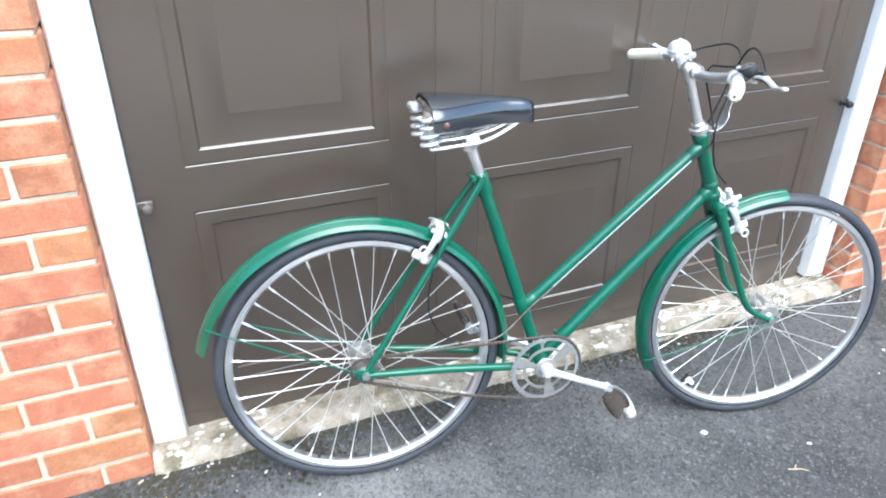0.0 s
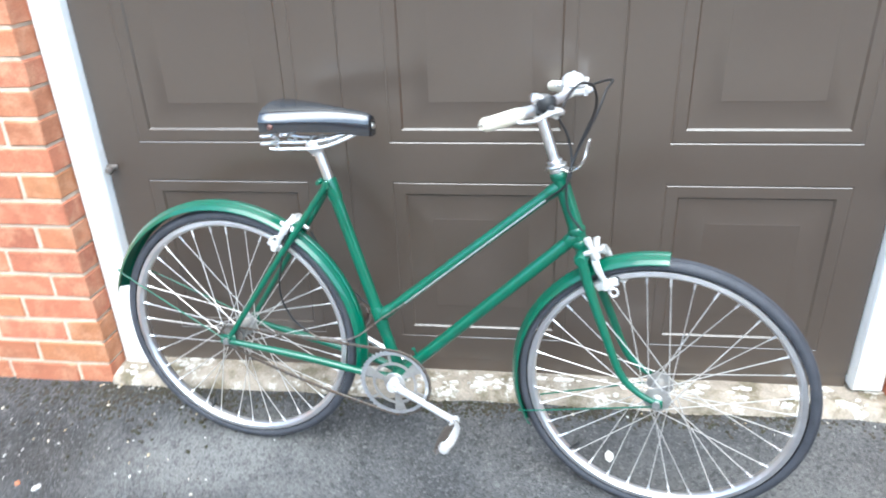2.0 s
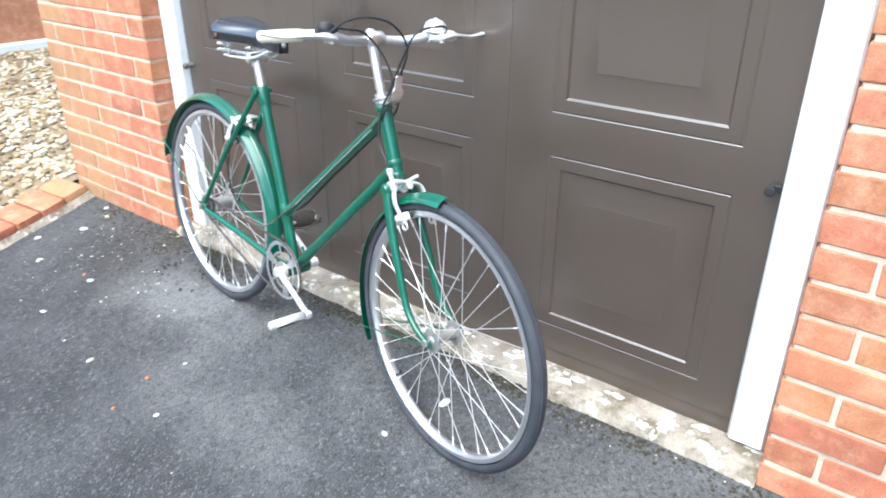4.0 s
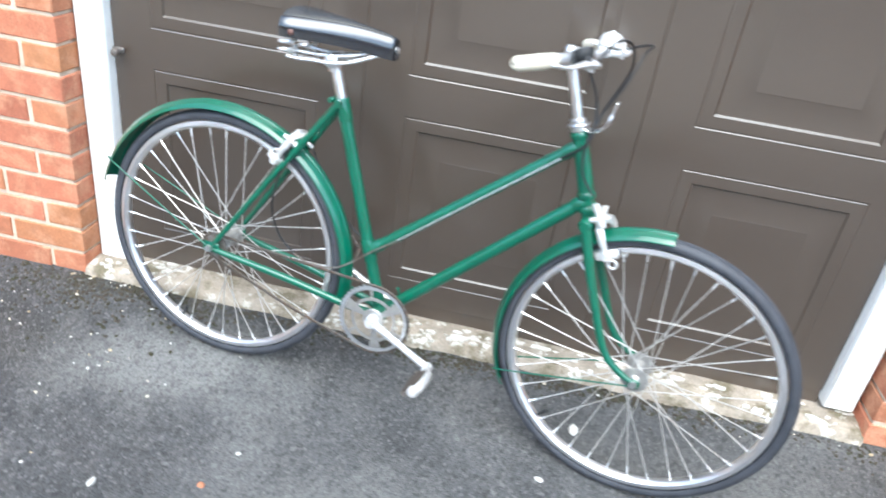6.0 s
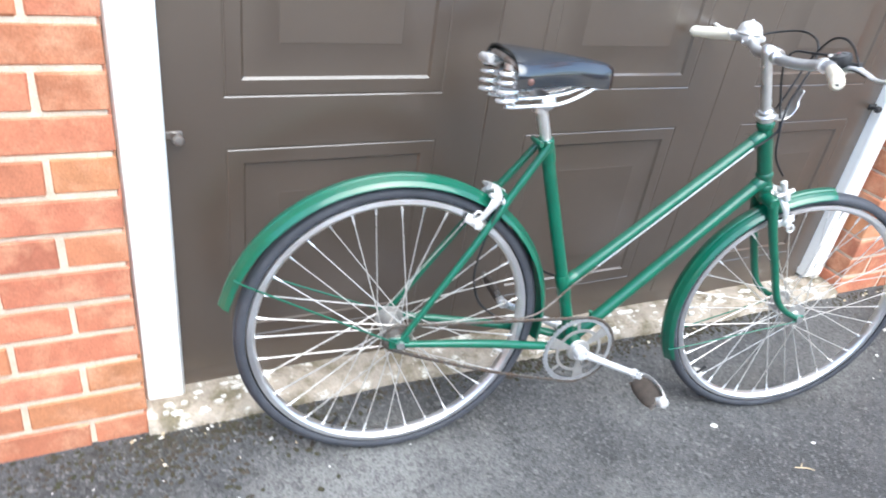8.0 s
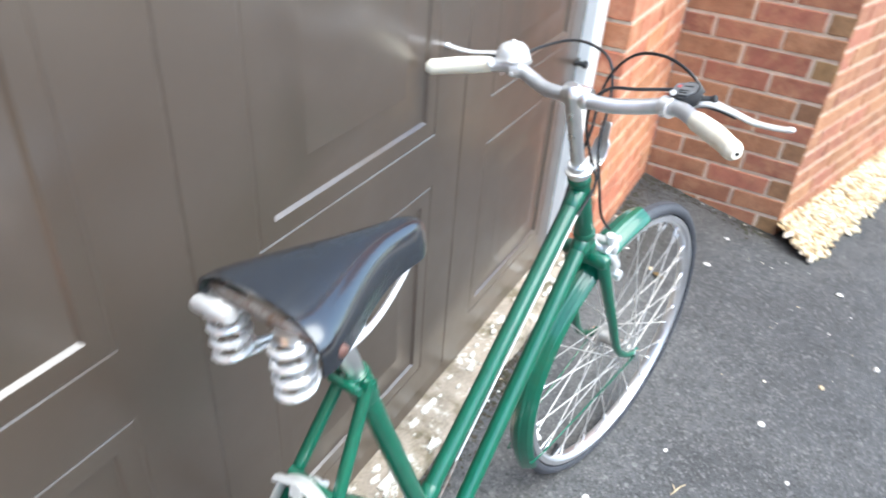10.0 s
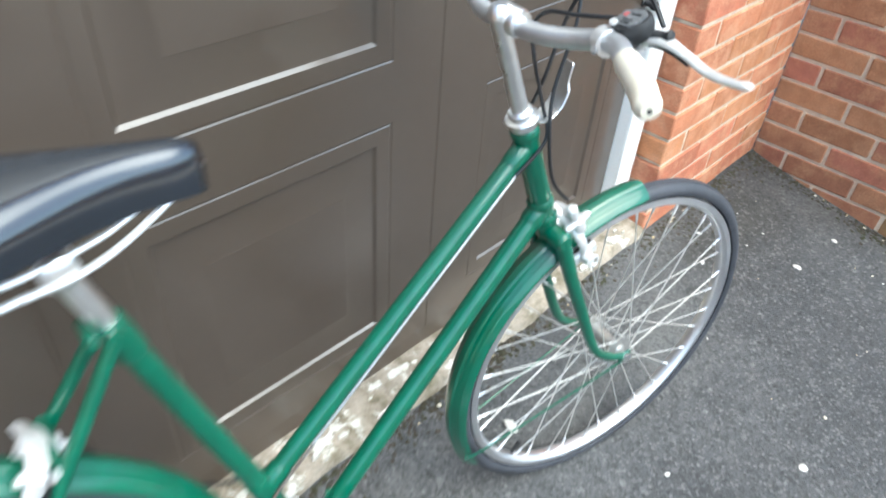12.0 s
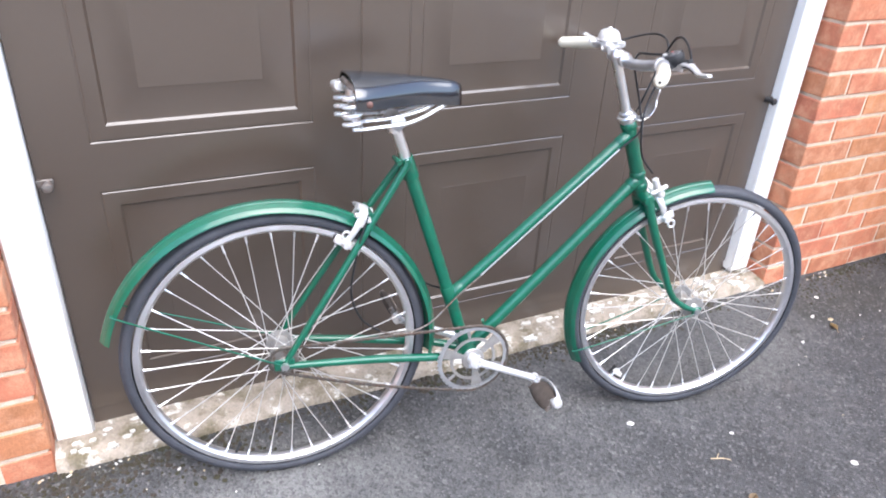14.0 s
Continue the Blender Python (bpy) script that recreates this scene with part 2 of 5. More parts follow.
def part(name, bm, mat, parent, label="", m=None, smooth=True, sharp=40):
    me = bm if isinstance(bm, bpy.types.Mesh) else crease(finish(name, bm, mat, smooth), sharp)
    ob = new(name, me)
    ob.parent = parent
    if m is not None:
        ob.matrix_basis = m
    return tagged(ob, label)


def thing(name, bm, mat, label, category, kind="", group="", m=None, smooth=True, sharp=40):
    ob = new(name, None if bm is None else crease(finish(name, bm, mat, smooth), sharp))
    if m is not None:
        ob.matrix_basis = m
    return tagged(ob, label, category, group, kind)


def spline(points, per=8):
    """A smooth line through the points."""
    p = [Vector(q) for q in points]
    out = []
    for i in range(len(p) - 1):
        a, b, c, d = p[max(i - 1, 0)], p[i], p[i + 1], p[min(i + 2, len(p) - 1)]
        for k in range(per):
            t = k / per
            out.append(0.5 * (2 * b + (c - a) * t + (2 * a - 5 * b + 4 * c - d) * t * t + (3 * b - a - 3 * c + d) * t ** 3))
    return out + [p[-1]]


def sweep(bm, line, radius, n=12, flat=1.0, side=None, closed=False):
    """A tube along a line; radius is a number or one for each point; flat squeezes the section across side."""
    line = [Vector(q) for q in line]
    radii = radius if isinstance(radius, (list, tuple)) else [radius] * len(line)
    count = len(line)
    u = None
    rings = []
    for i, q in enumerate(line):
        if closed:
            d = (line[(i + 1) % count] - line[i - 1]).normalized()
        else:
            d = (line[min(i + 1, count - 1)] - line[max(i - 1, 0)]).normalized()
        if u is None:
            u = Vector(side) if side else d.orthogonal()
        u = (u - d * u.dot(d)).normalized()
        v = d.cross(u)
        r = radii[i]
        rings.append([bm.verts.new(q + u * (r * math.cos(2 * math.pi * k / n)) + v * (r * flat * math.sin(2 * math.pi * k / n))) for k in range(n)])
    for i in range(count if closed else count - 1):
        a, b = rings[i], rings[(i + 1) % count]
        for k in range(n):
            bm.faces.new((a[k], a[(k + 1) % n], b[(k + 1) % n], b[k]))
    if not closed:
        bm.faces.new(rings[0][::-1])
        bm.faces.new(rings[-1])
    return bm


def tube(line, radius, n=12, **k):
    return sweep(bmesh.new(), line, radius, n, **k)


def lathe(bm, profile, n=48, centre=(0, 0, 0), axis="y", closed=True):
    """Turns a profile of (radius, offset) round the axis. A closed profile gives a ring."""
    c = Vector(centre)
    rings = []
    for k in range(n):
        a = 2 * math.pi * k / n
        ca, sa = math.cos(a), math.sin(a)
        ring = []
        for r, o in profile:
            p = {"y": (r * ca, o, r * sa), "z": (r * ca, r * sa, o), "x": (o, r * ca, r * sa)}[axis]
            ring.append(bm.verts.new(c + Vector(p)))
        rings.append(ring)
    m = len(profile)
    for k in range(n):
        a, b = rings[k], rings[(k + 1) % n]
        for i in range(m if closed else m - 1):
            bm.faces.new((a[i], a[(i + 1) % m], b[(i + 1) % m], b[i]))
    if not closed:
        for end in (0, m - 1):
            bm.faces.new([ring[end] for ring in rings][:: 1 if end else -1])
    return bm


def chamfered(bm, lo, hi, c=0.003, jitter=0.0, rnd=None):
    """A box with chamfered edges."""
    lo, hi = Vector(lo), Vector(hi)
    vs = {}
    for sx in (0, 1):
        for sy in (0, 1):
            for sz in (0, 1):
                corner = Vector((hi.x if sx else lo.x, hi.y if sy else lo.y, hi.z if sz else lo.z))
                into = Vector((-1 if sx else 1, -1 if sy else 1, -1 if sz else 1))
                for ax in range(3):
                    p = corner.copy()
                    for o in range(3):
                        if o != ax:
                            p[o] += into[o] * c
                    if jitter:
                        p += Vector([rnd.uniform(-jitter, jitter) for _ in range(3)])
                    vs[sx, sy, sz, ax] = bm.verts.new(p)
    for ax in range(3):
        b, d = [o for o in range(3) if o != ax]
        for s in (0, 1):
            ring = []
            for ub, ud in ((0, 0), (1, 0), (1, 1), (0, 1)):
                key = [0, 0, 0]
                key[ax], key[b], key[d] = s, ub, ud
                ring.append(vs[(*key, ax)])
            bm.faces.new(ring)
        for ub in (0, 1):
            for ud in (0, 1):
                k0, k1 = [0, 0, 0], [0, 0, 0]
                k0[ax], k1[ax] = 0, 1
                k0[b] = k1[b] = ub
                k0[d] = k1[d] = ud
                bm.faces.new((vs[(*k0, b)], vs[(*k1, b)], vs[(*k1, d)], vs[(*k0, d)]))
    for sx in (0, 1):
        for sy in (0, 1):
            for sz in (0, 1):
                bm.faces.new([vs[sx, sy, sz, ax] for ax in range(3)])
    return bm


def block(lo, hi, c=0.003):
    return chamfered(bmesh.new(), lo, hi, c)


# ---- ground ----
def ease(a, b, t):
    t = min(max((t - a) / (b - a), 0.0), 1.0)
    return t * t * (3 - 2 * t)


def ground_z(x, y):
    """The drive falls away from the garage and levels out further off."""
    d = min(y, -0.1) + 0.1
    near = 0.050 + 0.25 * d + 0.10 * d * d
    far = -0.115
    t = ease(-0.85, -1.5, y)
    return near * (1 - t) + far * t if y > -1.5 else far


def spread(inner, step, far):
    out = [i * step for i in range(int(inner / step) + 1)]
    d = step
    while out[-1] < far:
        d *= 1.35
        out.append(out[-1] + d)
    return sorted({-v for v in out} | set(out))


bm = bmesh.new()
xs, ys = spread(2.6, 0.05, 320.0), [v - 0.9 for v in spread(1.2, 0.05, 320.0)]
grid = [[bm.verts.new((x, y, ground_z(x, y) + (0.0035 * noise.noise((x * 3.1, y * 3.1, 0.3)) + 0.0016 * noise.noise((x * 11, y * 11, 4.2)) if abs(x) < 4 and abs(y) < 4 else 0.0))) for y in ys] for x in xs]
for i in range(len(xs) - 1):
    for j in range(len(ys) - 1):
        bm.faces.new((grid[i][j], grid[i + 1][j], grid[i + 1][j + 1], grid[i][j + 1]))
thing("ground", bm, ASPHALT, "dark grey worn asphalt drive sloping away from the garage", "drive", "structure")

# unseen pale slab, added to bounce light and brighten the door's reflection
bm = chamfered(bmesh.new(), (-14.0, -9.5, -0.20), (14.0, -3.3, -0.105), 0.01)
thing("pavement", bm, BOUNCE_SLAB, "unseen pale slab added behind the drive to bounce light onto the door", "pavement", "structure", smooth=False)

# ---- garage door ----
SEAMS = (-0.335, 0.352)
COLUMNS = ((-0.905, -0.449), (-0.222, 0.244), (0.474, 0.920))
ROWS_OF_PANELS = ((0.192, 0.669), (0.773, 1.330), (1.440, 1.960))
DOOR_X, DOOR_LOW, DOOR_HIGH = 1.012, 0.078, 2.10
# Inset from the panel's edge and depth: a groove, a flat moulding, a step down, a slope up to the raised field.
PANEL = ((0.0, 0.0), (0.0024, 0.0014), (0.0042, 0.0015), (0.0060, 0.0004), (0.0100, 0.0002), (0.0338, 0.0002), (0.0388, 0.0057), (0.0440, 0.0062), (0.104, 0.0006), (0.106, 0.0))


def garage_door():
    root = thing("garage_door", None, None, "closed brown steel up-and-over garage door with raised panels", "garage door")
    bm = bmesh.new()
    cuts_x = sorted([-DOOR_X, DOOR_X] + [v for c in COLUMNS for v in c] + [s + d for s in SEAMS for d in (-0.003, -0.0010, 0.0010, 0.003)])
    cuts_z = sorted([DOOR_LOW, 0.112, 0.119, 0.121, DOOR_HIGH] + [v for r in ROWS_OF_PANELS for v in r])

    def depth(x, z):
        d = 0.0
        for s in SEAMS:
            if abs(x - s) < 0.002:
                d = 0.002
        if z < 0.1195:
            d = max(d, 0.0045) if z > 0.1115 else -0.001
        return d

    verts = {(i, j): bm.verts.new((x, depth(x, z), z)) for i, x in enumerate(cuts_x) for j, z in enumerate(cuts_z)}
    holes = {(round(c[0], 4), round(r[0], 4)) for c in COLUMNS for r in ROWS_OF_PANELS}
    for i in range(len(cuts_x) - 1):
        for j in range(len(cuts_z) - 1):
            if (round(cuts_x[i], 4), round(cuts_z[j], 4)) in holes:
                continue
            bm.faces.new((verts[i, j], verts[i + 1, j], verts[i + 1, j + 1], verts[i, j + 1]))
    rim = [bm.verts.new((x, 0.04, z)) for x, z in ((-DOOR_X, DOOR_LOW), (DOOR_X, DOOR_LOW), (DOOR_X, DOOR_HIGH), (-DOOR_X, DOOR_HIGH))]
    bm.faces.new(rim)
    n, k = len(cuts_x), len(cuts_z)
    edges = ([verts[i, 0] for i in range(n)], [verts[n - 1, j] for j in range(k)], [verts[i, k - 1] for i in range(n - 1, -1, -1)], [verts[0, j] for j in range(k - 1, -1, -1)])
    for e, line in enumerate(edges):
        bm.faces.new(line + [rim[(e + 1) % 4], rim[e]])
    part("door_leaf", bm, DOOR, root, sharp=12)
    for c in COLUMNS:
        for r in ROWS_OF_PANELS:
            bm = bmesh.new()
            rings = []
            for inset, y in PANEL:
                low = inset
                if r is ROWS_OF_PANELS[0] and 0.0340 < inset < 0.0440:
                    low = 0.0352 if c is COLUMNS[0] else 0.0375
                rings.append([bm.verts.new((x, y, z)) for x, z in ((c[0] + inset, r[0] + low), (c[1] - inset, r[0] + low), (c[1] - inset, r[1] - inset), (c[0] + inset, r[1] - inset))])
            for a, b in zip(rings, rings[1:]):
                for q in range(4):
                    bm.faces.new((a[q], a[(q + 1) % 4], b[(q + 1) % 4], b[q]))
            bm.faces.new(rings[-1])
            part("door_panel", bm, DOOR, root, sharp=12)
    for x in (-0.9985, 1.0005):
        s = 1 if x > 0 else -1
        bm = lathe(bmesh.new(), [(0.0, 0.0), (0.006, 0.0), (0.006, -0.018), (0.010, -0.019), (0.011, -0.026), (0.008, -0.031), (0.0, -0.032)], 16, (x - s * 0.006, -0.004, 0.703), closed=False)
        chamfered(bm, (x - 0.016, -0.006, 0.695), (x + 0.016, 0.0, 0.711), 0.002)
        part("edge_bolt", bm, RUSTY if s < 0 else RUBBER, root, "small dark bolt at the door's edge")
    return root


garage_door()


def jamb(x0, x1, low):
    bm = block((x0, -0.032, low), (x1, 0.075, 2.18), 0.006)
    return bm


thing("door_jamb", jamb(-1.099, -1.0145, 0.067), WHITE, "white-painted timber door jamb against the brick pier", "door jamb", "structure", "door jambs")
thing("door_jamb", jamb(1.0155, 1.099, 0.088), WHITE, "white-painted timber door jamb against the brick pier", "door jamb", "structure", "door jambs")
thing("door_head", block((-1.099, -0.030, 2.18), (1.099, 0.075, 2.27), 0.006), WHITE, "white-painted timber head of the door frame", "door frame", "structure")
thing("garage_back", block((-1.2, 0.30, -0.1), (1.2, 0.34, 2.4), 0.002), MORTAR, "plain dark wall closing the garage behind the door", "wall", "structure")


# ---- sill ----
def sill():
    bm = bmesh.new()
    nx = 120
    rows = []
    for i in range(nx + 1):
        x = -1.10 + 2.21 * i / nx
        rough = 1.0 if x > -0.25 else 0.45
        front = -0.106 + 0.010 * rough * noise.noise((x * 9, 1.7, 0)) + 0.008 * noise.noise((x * 2.3, 5.1, 0))
        top = 0.079 + 0.004 * rough * noise.noise((x * 8, 9.2, 0))
        edge = top - 0.005 + 0.005 * rough * noise.noise((x * 14, 3.3, 0))
        rows.append([bm.verts.new(p) for p in ((x, 0.09, top), (x, 0.0, top), (x, -0.05, top + 0.004 * rough * noise.noise((x * 16, 2.2, 0))), (x, front + 0.012, edge), (x, front, edge - 0.008), (x, front - 0.004, 0.03), (x, front, -0.02))])
    for a, b in zip(rows, rows[1:]):
        for q in range(len(a) - 1):
            bm.faces.new((a[q], b[q], b[q + 1], a[q + 1]))
    return thing("door_sill", bm, CONCRETE, "worn weathered concrete sill strip under the garage door", "door sill", "structure", sharp=60)


sill()


def patches():
    """Flat crusts of lichen and old paint on the sill, a few millimetres thick."""
    rnd = random.Random(11)
    bm = bmesh.new()
    spots = []
    for _ in range(95):
        x = rnd.uniform(-0.25, 1.09) if rnd.random() < 0.8 else rnd.uniform(-1.08, -0.86)
        spots.append((x, rnd.uniform(-0.10, -0.02), rnd.uniform(0.002, 0.010) if rnd.random() < 0.78 or x < 0 else rnd.uniform(0.010, 0.017)))
    for i, (x, y, r) in enumerate(spots):
        n = 34
        ph = rnd.uniform(0, 9)
        ring, low = [], []
        for k in range(n):
            a = 2 * math.pi * k / n
            q = r * max(0.30, 0.85 + 0.50 * noise.noise((math.cos(a) * 2.1 + ph, math.sin(a) * 2.1, ph)) + 0.40 * noise.noise((math.cos(a) * 5.3, math.sin(a) * 5.3 + ph, ph)))
            px, py = x + 1.5 * q * math.cos(a), max(min(y + 0.75 * q * math.sin(a), -0.006), -0.106)
            ring.append(bm.verts.new((px, py, 0.0815 + 0.00003 * i - 0.004 * (py < -0.09))))
            low.append(bm.verts.new((px, py, 0.070)))
        for k in range(n):
            bm.faces.new((ring[k], ring[(k + 1) % n], low[(k + 1) % n], low[k]))
        bm.faces.new(ring)
    return thing("sill_crust", bm, LICHEN, "white lichen and flaked paint crusts on the sill", "lichen", "stuff", smooth=False)


patches()


# ---- brickwork ----
BRICK_CACHE = {}
JOINT = 0.010
ALL_WALLS = []


def brick_mesh(length, depth, mat, seed):
    key = (round(length, 3), round(depth, 3), mat.name, seed)
    if key not in BRICK_CACHE:
        rnd = random.Random(hash((key[0], key[1], seed)) % 99991)
        bm = chamfered(bmesh.new(), (0, 0, 0), (length, depth, 0.065), 0.0032, 0.0011, rnd)
        BRICK_CACHE[key] = finish("brick", bm, mat, smooth=False)
    return BRICK_CACHE[key]


def brick_wall(name, label, start, angle, length, joint0, first, last, odd_header, high=2.45, seed=1, ends=(0, 0), dark_end=False, depth=0.1025, clay=None):
    """A stretcher-bond wall: its face runs from start along the angle (degrees); the face looks to the right of that way,
    that is to -y at 0. Bed joints lie at joint0 + 0.075 k. odd_header: the courses that begin with a half brick."""
    rnd = random.Random(seed)
    frame_m = pose(start[0], start[1], 0, 0, 0, angle)
    bm = bmesh.new()
    chamfered(bm, (ends[0], 0.0035, -0.3), (length - ends[1], 0.22, high), 0.002)
    wall = thing(name, bm, MORTAR, label, "brick wall", "structure", m=frame_m, smooth=False)
    pieces = []
    top_bm = bmesh.new()
    k = first
    while joint0 + 0.075 * k + 0.005 < high - 0.06:
        z = joint0 + 0.075 * k + 0.005
        x = 0.0
        header = (k % 2 == 1) == odd_header
        while x < length - 0.02:
            full = 0.1025 if header else 0.215
            header = False
            size = min(full, length - x)
            if length - x - size < 0.045:
                size = length - x
            jog = (rnd.uniform(-0.001, 0.001), rnd.uniform(-0.0018, 0.0012), rnd.uniform(-0.0012, 0.0012))
            at_end = dark_end and x + size > length - 0.01 and k % 2 == 1
            if k <= last:
                pieces.append((x + jog[0], (0.0015 if at_end else 0) + jog[1], z + jog[2], size, BRICK_DARK if at_end else clay or BRICK, rnd.randrange(4)))
            else:
                chamfered(top_bm, (x, jog[1], z), (x + size, 0.09, z + 0.065), 0.003)
            x += size + JOINT
        k += 1
    if top_bm.verts:
        tagged(part("brick_courses", top_bm, BRICK, wall, smooth=False), kind="stuff")
    else:
        top_bm.free()
    ALL_WALLS.append((wall, pieces, depth))
    return wall


def lay_bricks():
    """The single bricks of all walls, as parts of them."""
    for wall, pieces, depth in ALL_WALLS:
        for x, y, z, size, mat, seed in pieces:
            ob = new("brick", brick_mesh(size, depth, mat, seed))
            ob.parent = wall
            ob.matrix_basis = Matrix.Translation((x, y, z))


RETURN_X, RETURN_END = 1.82, -0.625
brick_wall("wall_right_pier", "orange-red brick pier beside the white door jamb", (1.108, -0.102), 0, RETURN_X - 1.108, 0.047, -2, 16, True, seed=3, ends=(0.006, 0.0))
brick_wall("wall_return", "red-brown brick return wall with thin pale joints", (RETURN_X, -0.102), -90, -RETURN_END - 0.102, 0.016, -3, 16, False, seed=5, dark_end=True, clay=BRICK_BROWN, ends=(0.0, 0.006))
SPLAY = -17.0
brick_wall("wall_splayed", "red brick wall running off beside the drive, gravel at its foot", (RETURN_X + 0.002, RETURN_END), SPLAY, 1.9, 0.050, -3, 13, True, seed=7, ends=(0.006, 0.0), clay=BRICK_BROWN)


def left_pier():
    """Built from the jamb outwards, so that the courses bond at the jamb's corner."""
    width = 0.77
    rnd = random.Random(9)
    bm = chamfered(bmesh.new(), (-1.10 - width, -0.0985, -0.3), (-1.1055, 0.15, 2.45), 0.002)
    wall = thing("wall_left_pier", bm, MORTAR, "orange-red brick pier with wide pale joints beside the white door jamb", "brick wall", "structure", smooth=False)
    pieces = []
    for k in range(-2, 31):
        z = 0.040 + 0.075 * k + 0.005
        x = -1.10
        header = k % 2 == 0
        while x > -1.10 - width + 0.02:
            size = min(0.1025 if header else 0.215, x + 1.10 + width)
            header = False
            pieces.append((x - size + rnd.uniform(-0.001, 0.001), -0.102 + rnd.uniform(-0.0018, 0.0012), z + rnd.uniform(-0.0012, 0.0012), size, BRICK, rnd.randrange(4)))
            x -= size + JOINT
    ALL_WALLS.append((wall, pieces, 0.1025))


left_pier()
thing("wall_above_door", block((-1.87, -0.095, 2.45), (1.82, 0.2, 2.9), 0.003), BRICK, "brickwork above the garage door", "wall", "structure", smooth=False)

# ---- gravel beds ----


def pebbles(name, label, spots, mats, seed, height):
    """Many small stones in one mesh, each a squashed icosahedron."""
    rnd = random.Random(seed)
    ico = bmesh.new()
    bmesh.ops.create_icosphere(ico, subdivisions=1, radius=1.0)
    base_v = [v.co.copy() for v in ico.verts]
    base_f = [[v.index for v in f.verts] for f in ico.faces]
    ico.free()
    verts, faces, which = [], [], []
    for x, y, r in spots:
        turn = Euler((rnd.uniform(-0.5, 0.5), rnd.uniform(-0.5, 0.5), rnd.uniform(0, 6.3))).to_matrix()
        sx, sy, sz = r * rnd.uniform(0.8, 1.5), r * rnd.uniform(0.7, 1.1), r * rnd.uniform(0.45, 0.8)
        o, c = len(verts), Vector((x, y, height(x, y) + sz * 0.4))
        verts += [c + turn @ Vector((v.x * sx * rnd.uniform(0.88, 1.1), v.y * sy, v.z * sz)) for v in base_v]
        faces += [[i + o for i in f] for f in base_f]
        which += [rnd.randrange(len(mats))] * len(base_f)
    me = bpy.data.meshes.new(name)
    me.from_pydata(verts, [], faces)
    for m in mats:
        me.materials.append(m)
    me.polygons.foreach_set("material_index", which)
    return tagged(new(name, me), label, "gravel", kind="stuff")


STONES = [STONE] + [material("pebble_" + n, c, 0.75, vary=0.15, scale=70, fine=0.1, bump=0.2, bump_scale=220) for n, c in (("cream", (0.52, 0.435, 0.29)), ("ochre", (0.34, 0.24, 0.125)), ("white", (0.62, 0.56, 0.45)), ("brown", (0.24, 0.17, 0.10)))]

ORANGE_STONE = material("orange_chip", (0.42, 0.17, 0.09), 0.85, vary=0.2, scale=60, fine=0.15, bump=0.25, bump_scale=220)
WHITE_STONE = material("white_chip", (0.62, 0.60, 0.56), 0.8, vary=0.15, scale=70, fine=0.1, bump=0.2, bump_scale=220)

EDGE_A, EDGE_B = Vector((-1.765, -0.108)), Vector((-1.70, -0.80))
EDGE_DIR = (EDGE_B - EDGE_A).normalized()
EDGE_OUT = Vector((EDGE_DIR.y, -EDGE_DIR.x))


def left_bed_z(x, y):
    return 0.040 + ground_z(x, y) + 0.015 * noise.noise((x * 2, y * 2, 0)) + 0.10 * ease(-0.1, 1.0, y) + 0.03 * ease(-1.9, -3.2, x)


rnd = random.Random(21)
spots = []
while len(spots) < 7000:
    x, y = rnd.uniform(-4.6, -1.55), rnd.uniform(-1.1, 1.6)
    if rnd.random() > (1.0 if x > -3.2 else 0.6):
        continue
    if x > -1.885 and y > -0.11:
        continue
    if (Vector((x, y)) - EDGE_A).dot(EDGE_OUT) < 0.205:
        continue
    spots.append((x, y, rnd.uniform(0.009, 0.020)))
pebbles("gravel_bed", "cream and ochre gravel filling the planting bed beside the wall", spots, STONES, 5, left_bed_z)

bm = bmesh.new()
cols = [-4.7 + 0.1 * i for i in range(32)]
rows = [-1.2 + 0.1 * i for i in range(29)]
bed = {(i, j): bm.verts.new((min(x, -1.70), y, left_bed_z(x, y) - 0.004)) for i, x in enumerate(cols) for j, y in enumerate(rows)}
for i in range(len(cols) - 1):
    for j in range(len(rows) - 1):
        mid = Vector((cols[i] + 0.05, rows[j] + 0.05))
        if (mid - EDGE_A).dot(EDGE_OUT) > 0.14 and not (mid.x > -1.82 and mid.y > -0.1):
            bm.faces.new((bed[i, j], bed[i + 1, j], bed[i + 1, j + 1], bed[i, j + 1]))
thing("bed_soil", bm, STONES[4], "earth under the gravel of the bed", "soil", "structure")


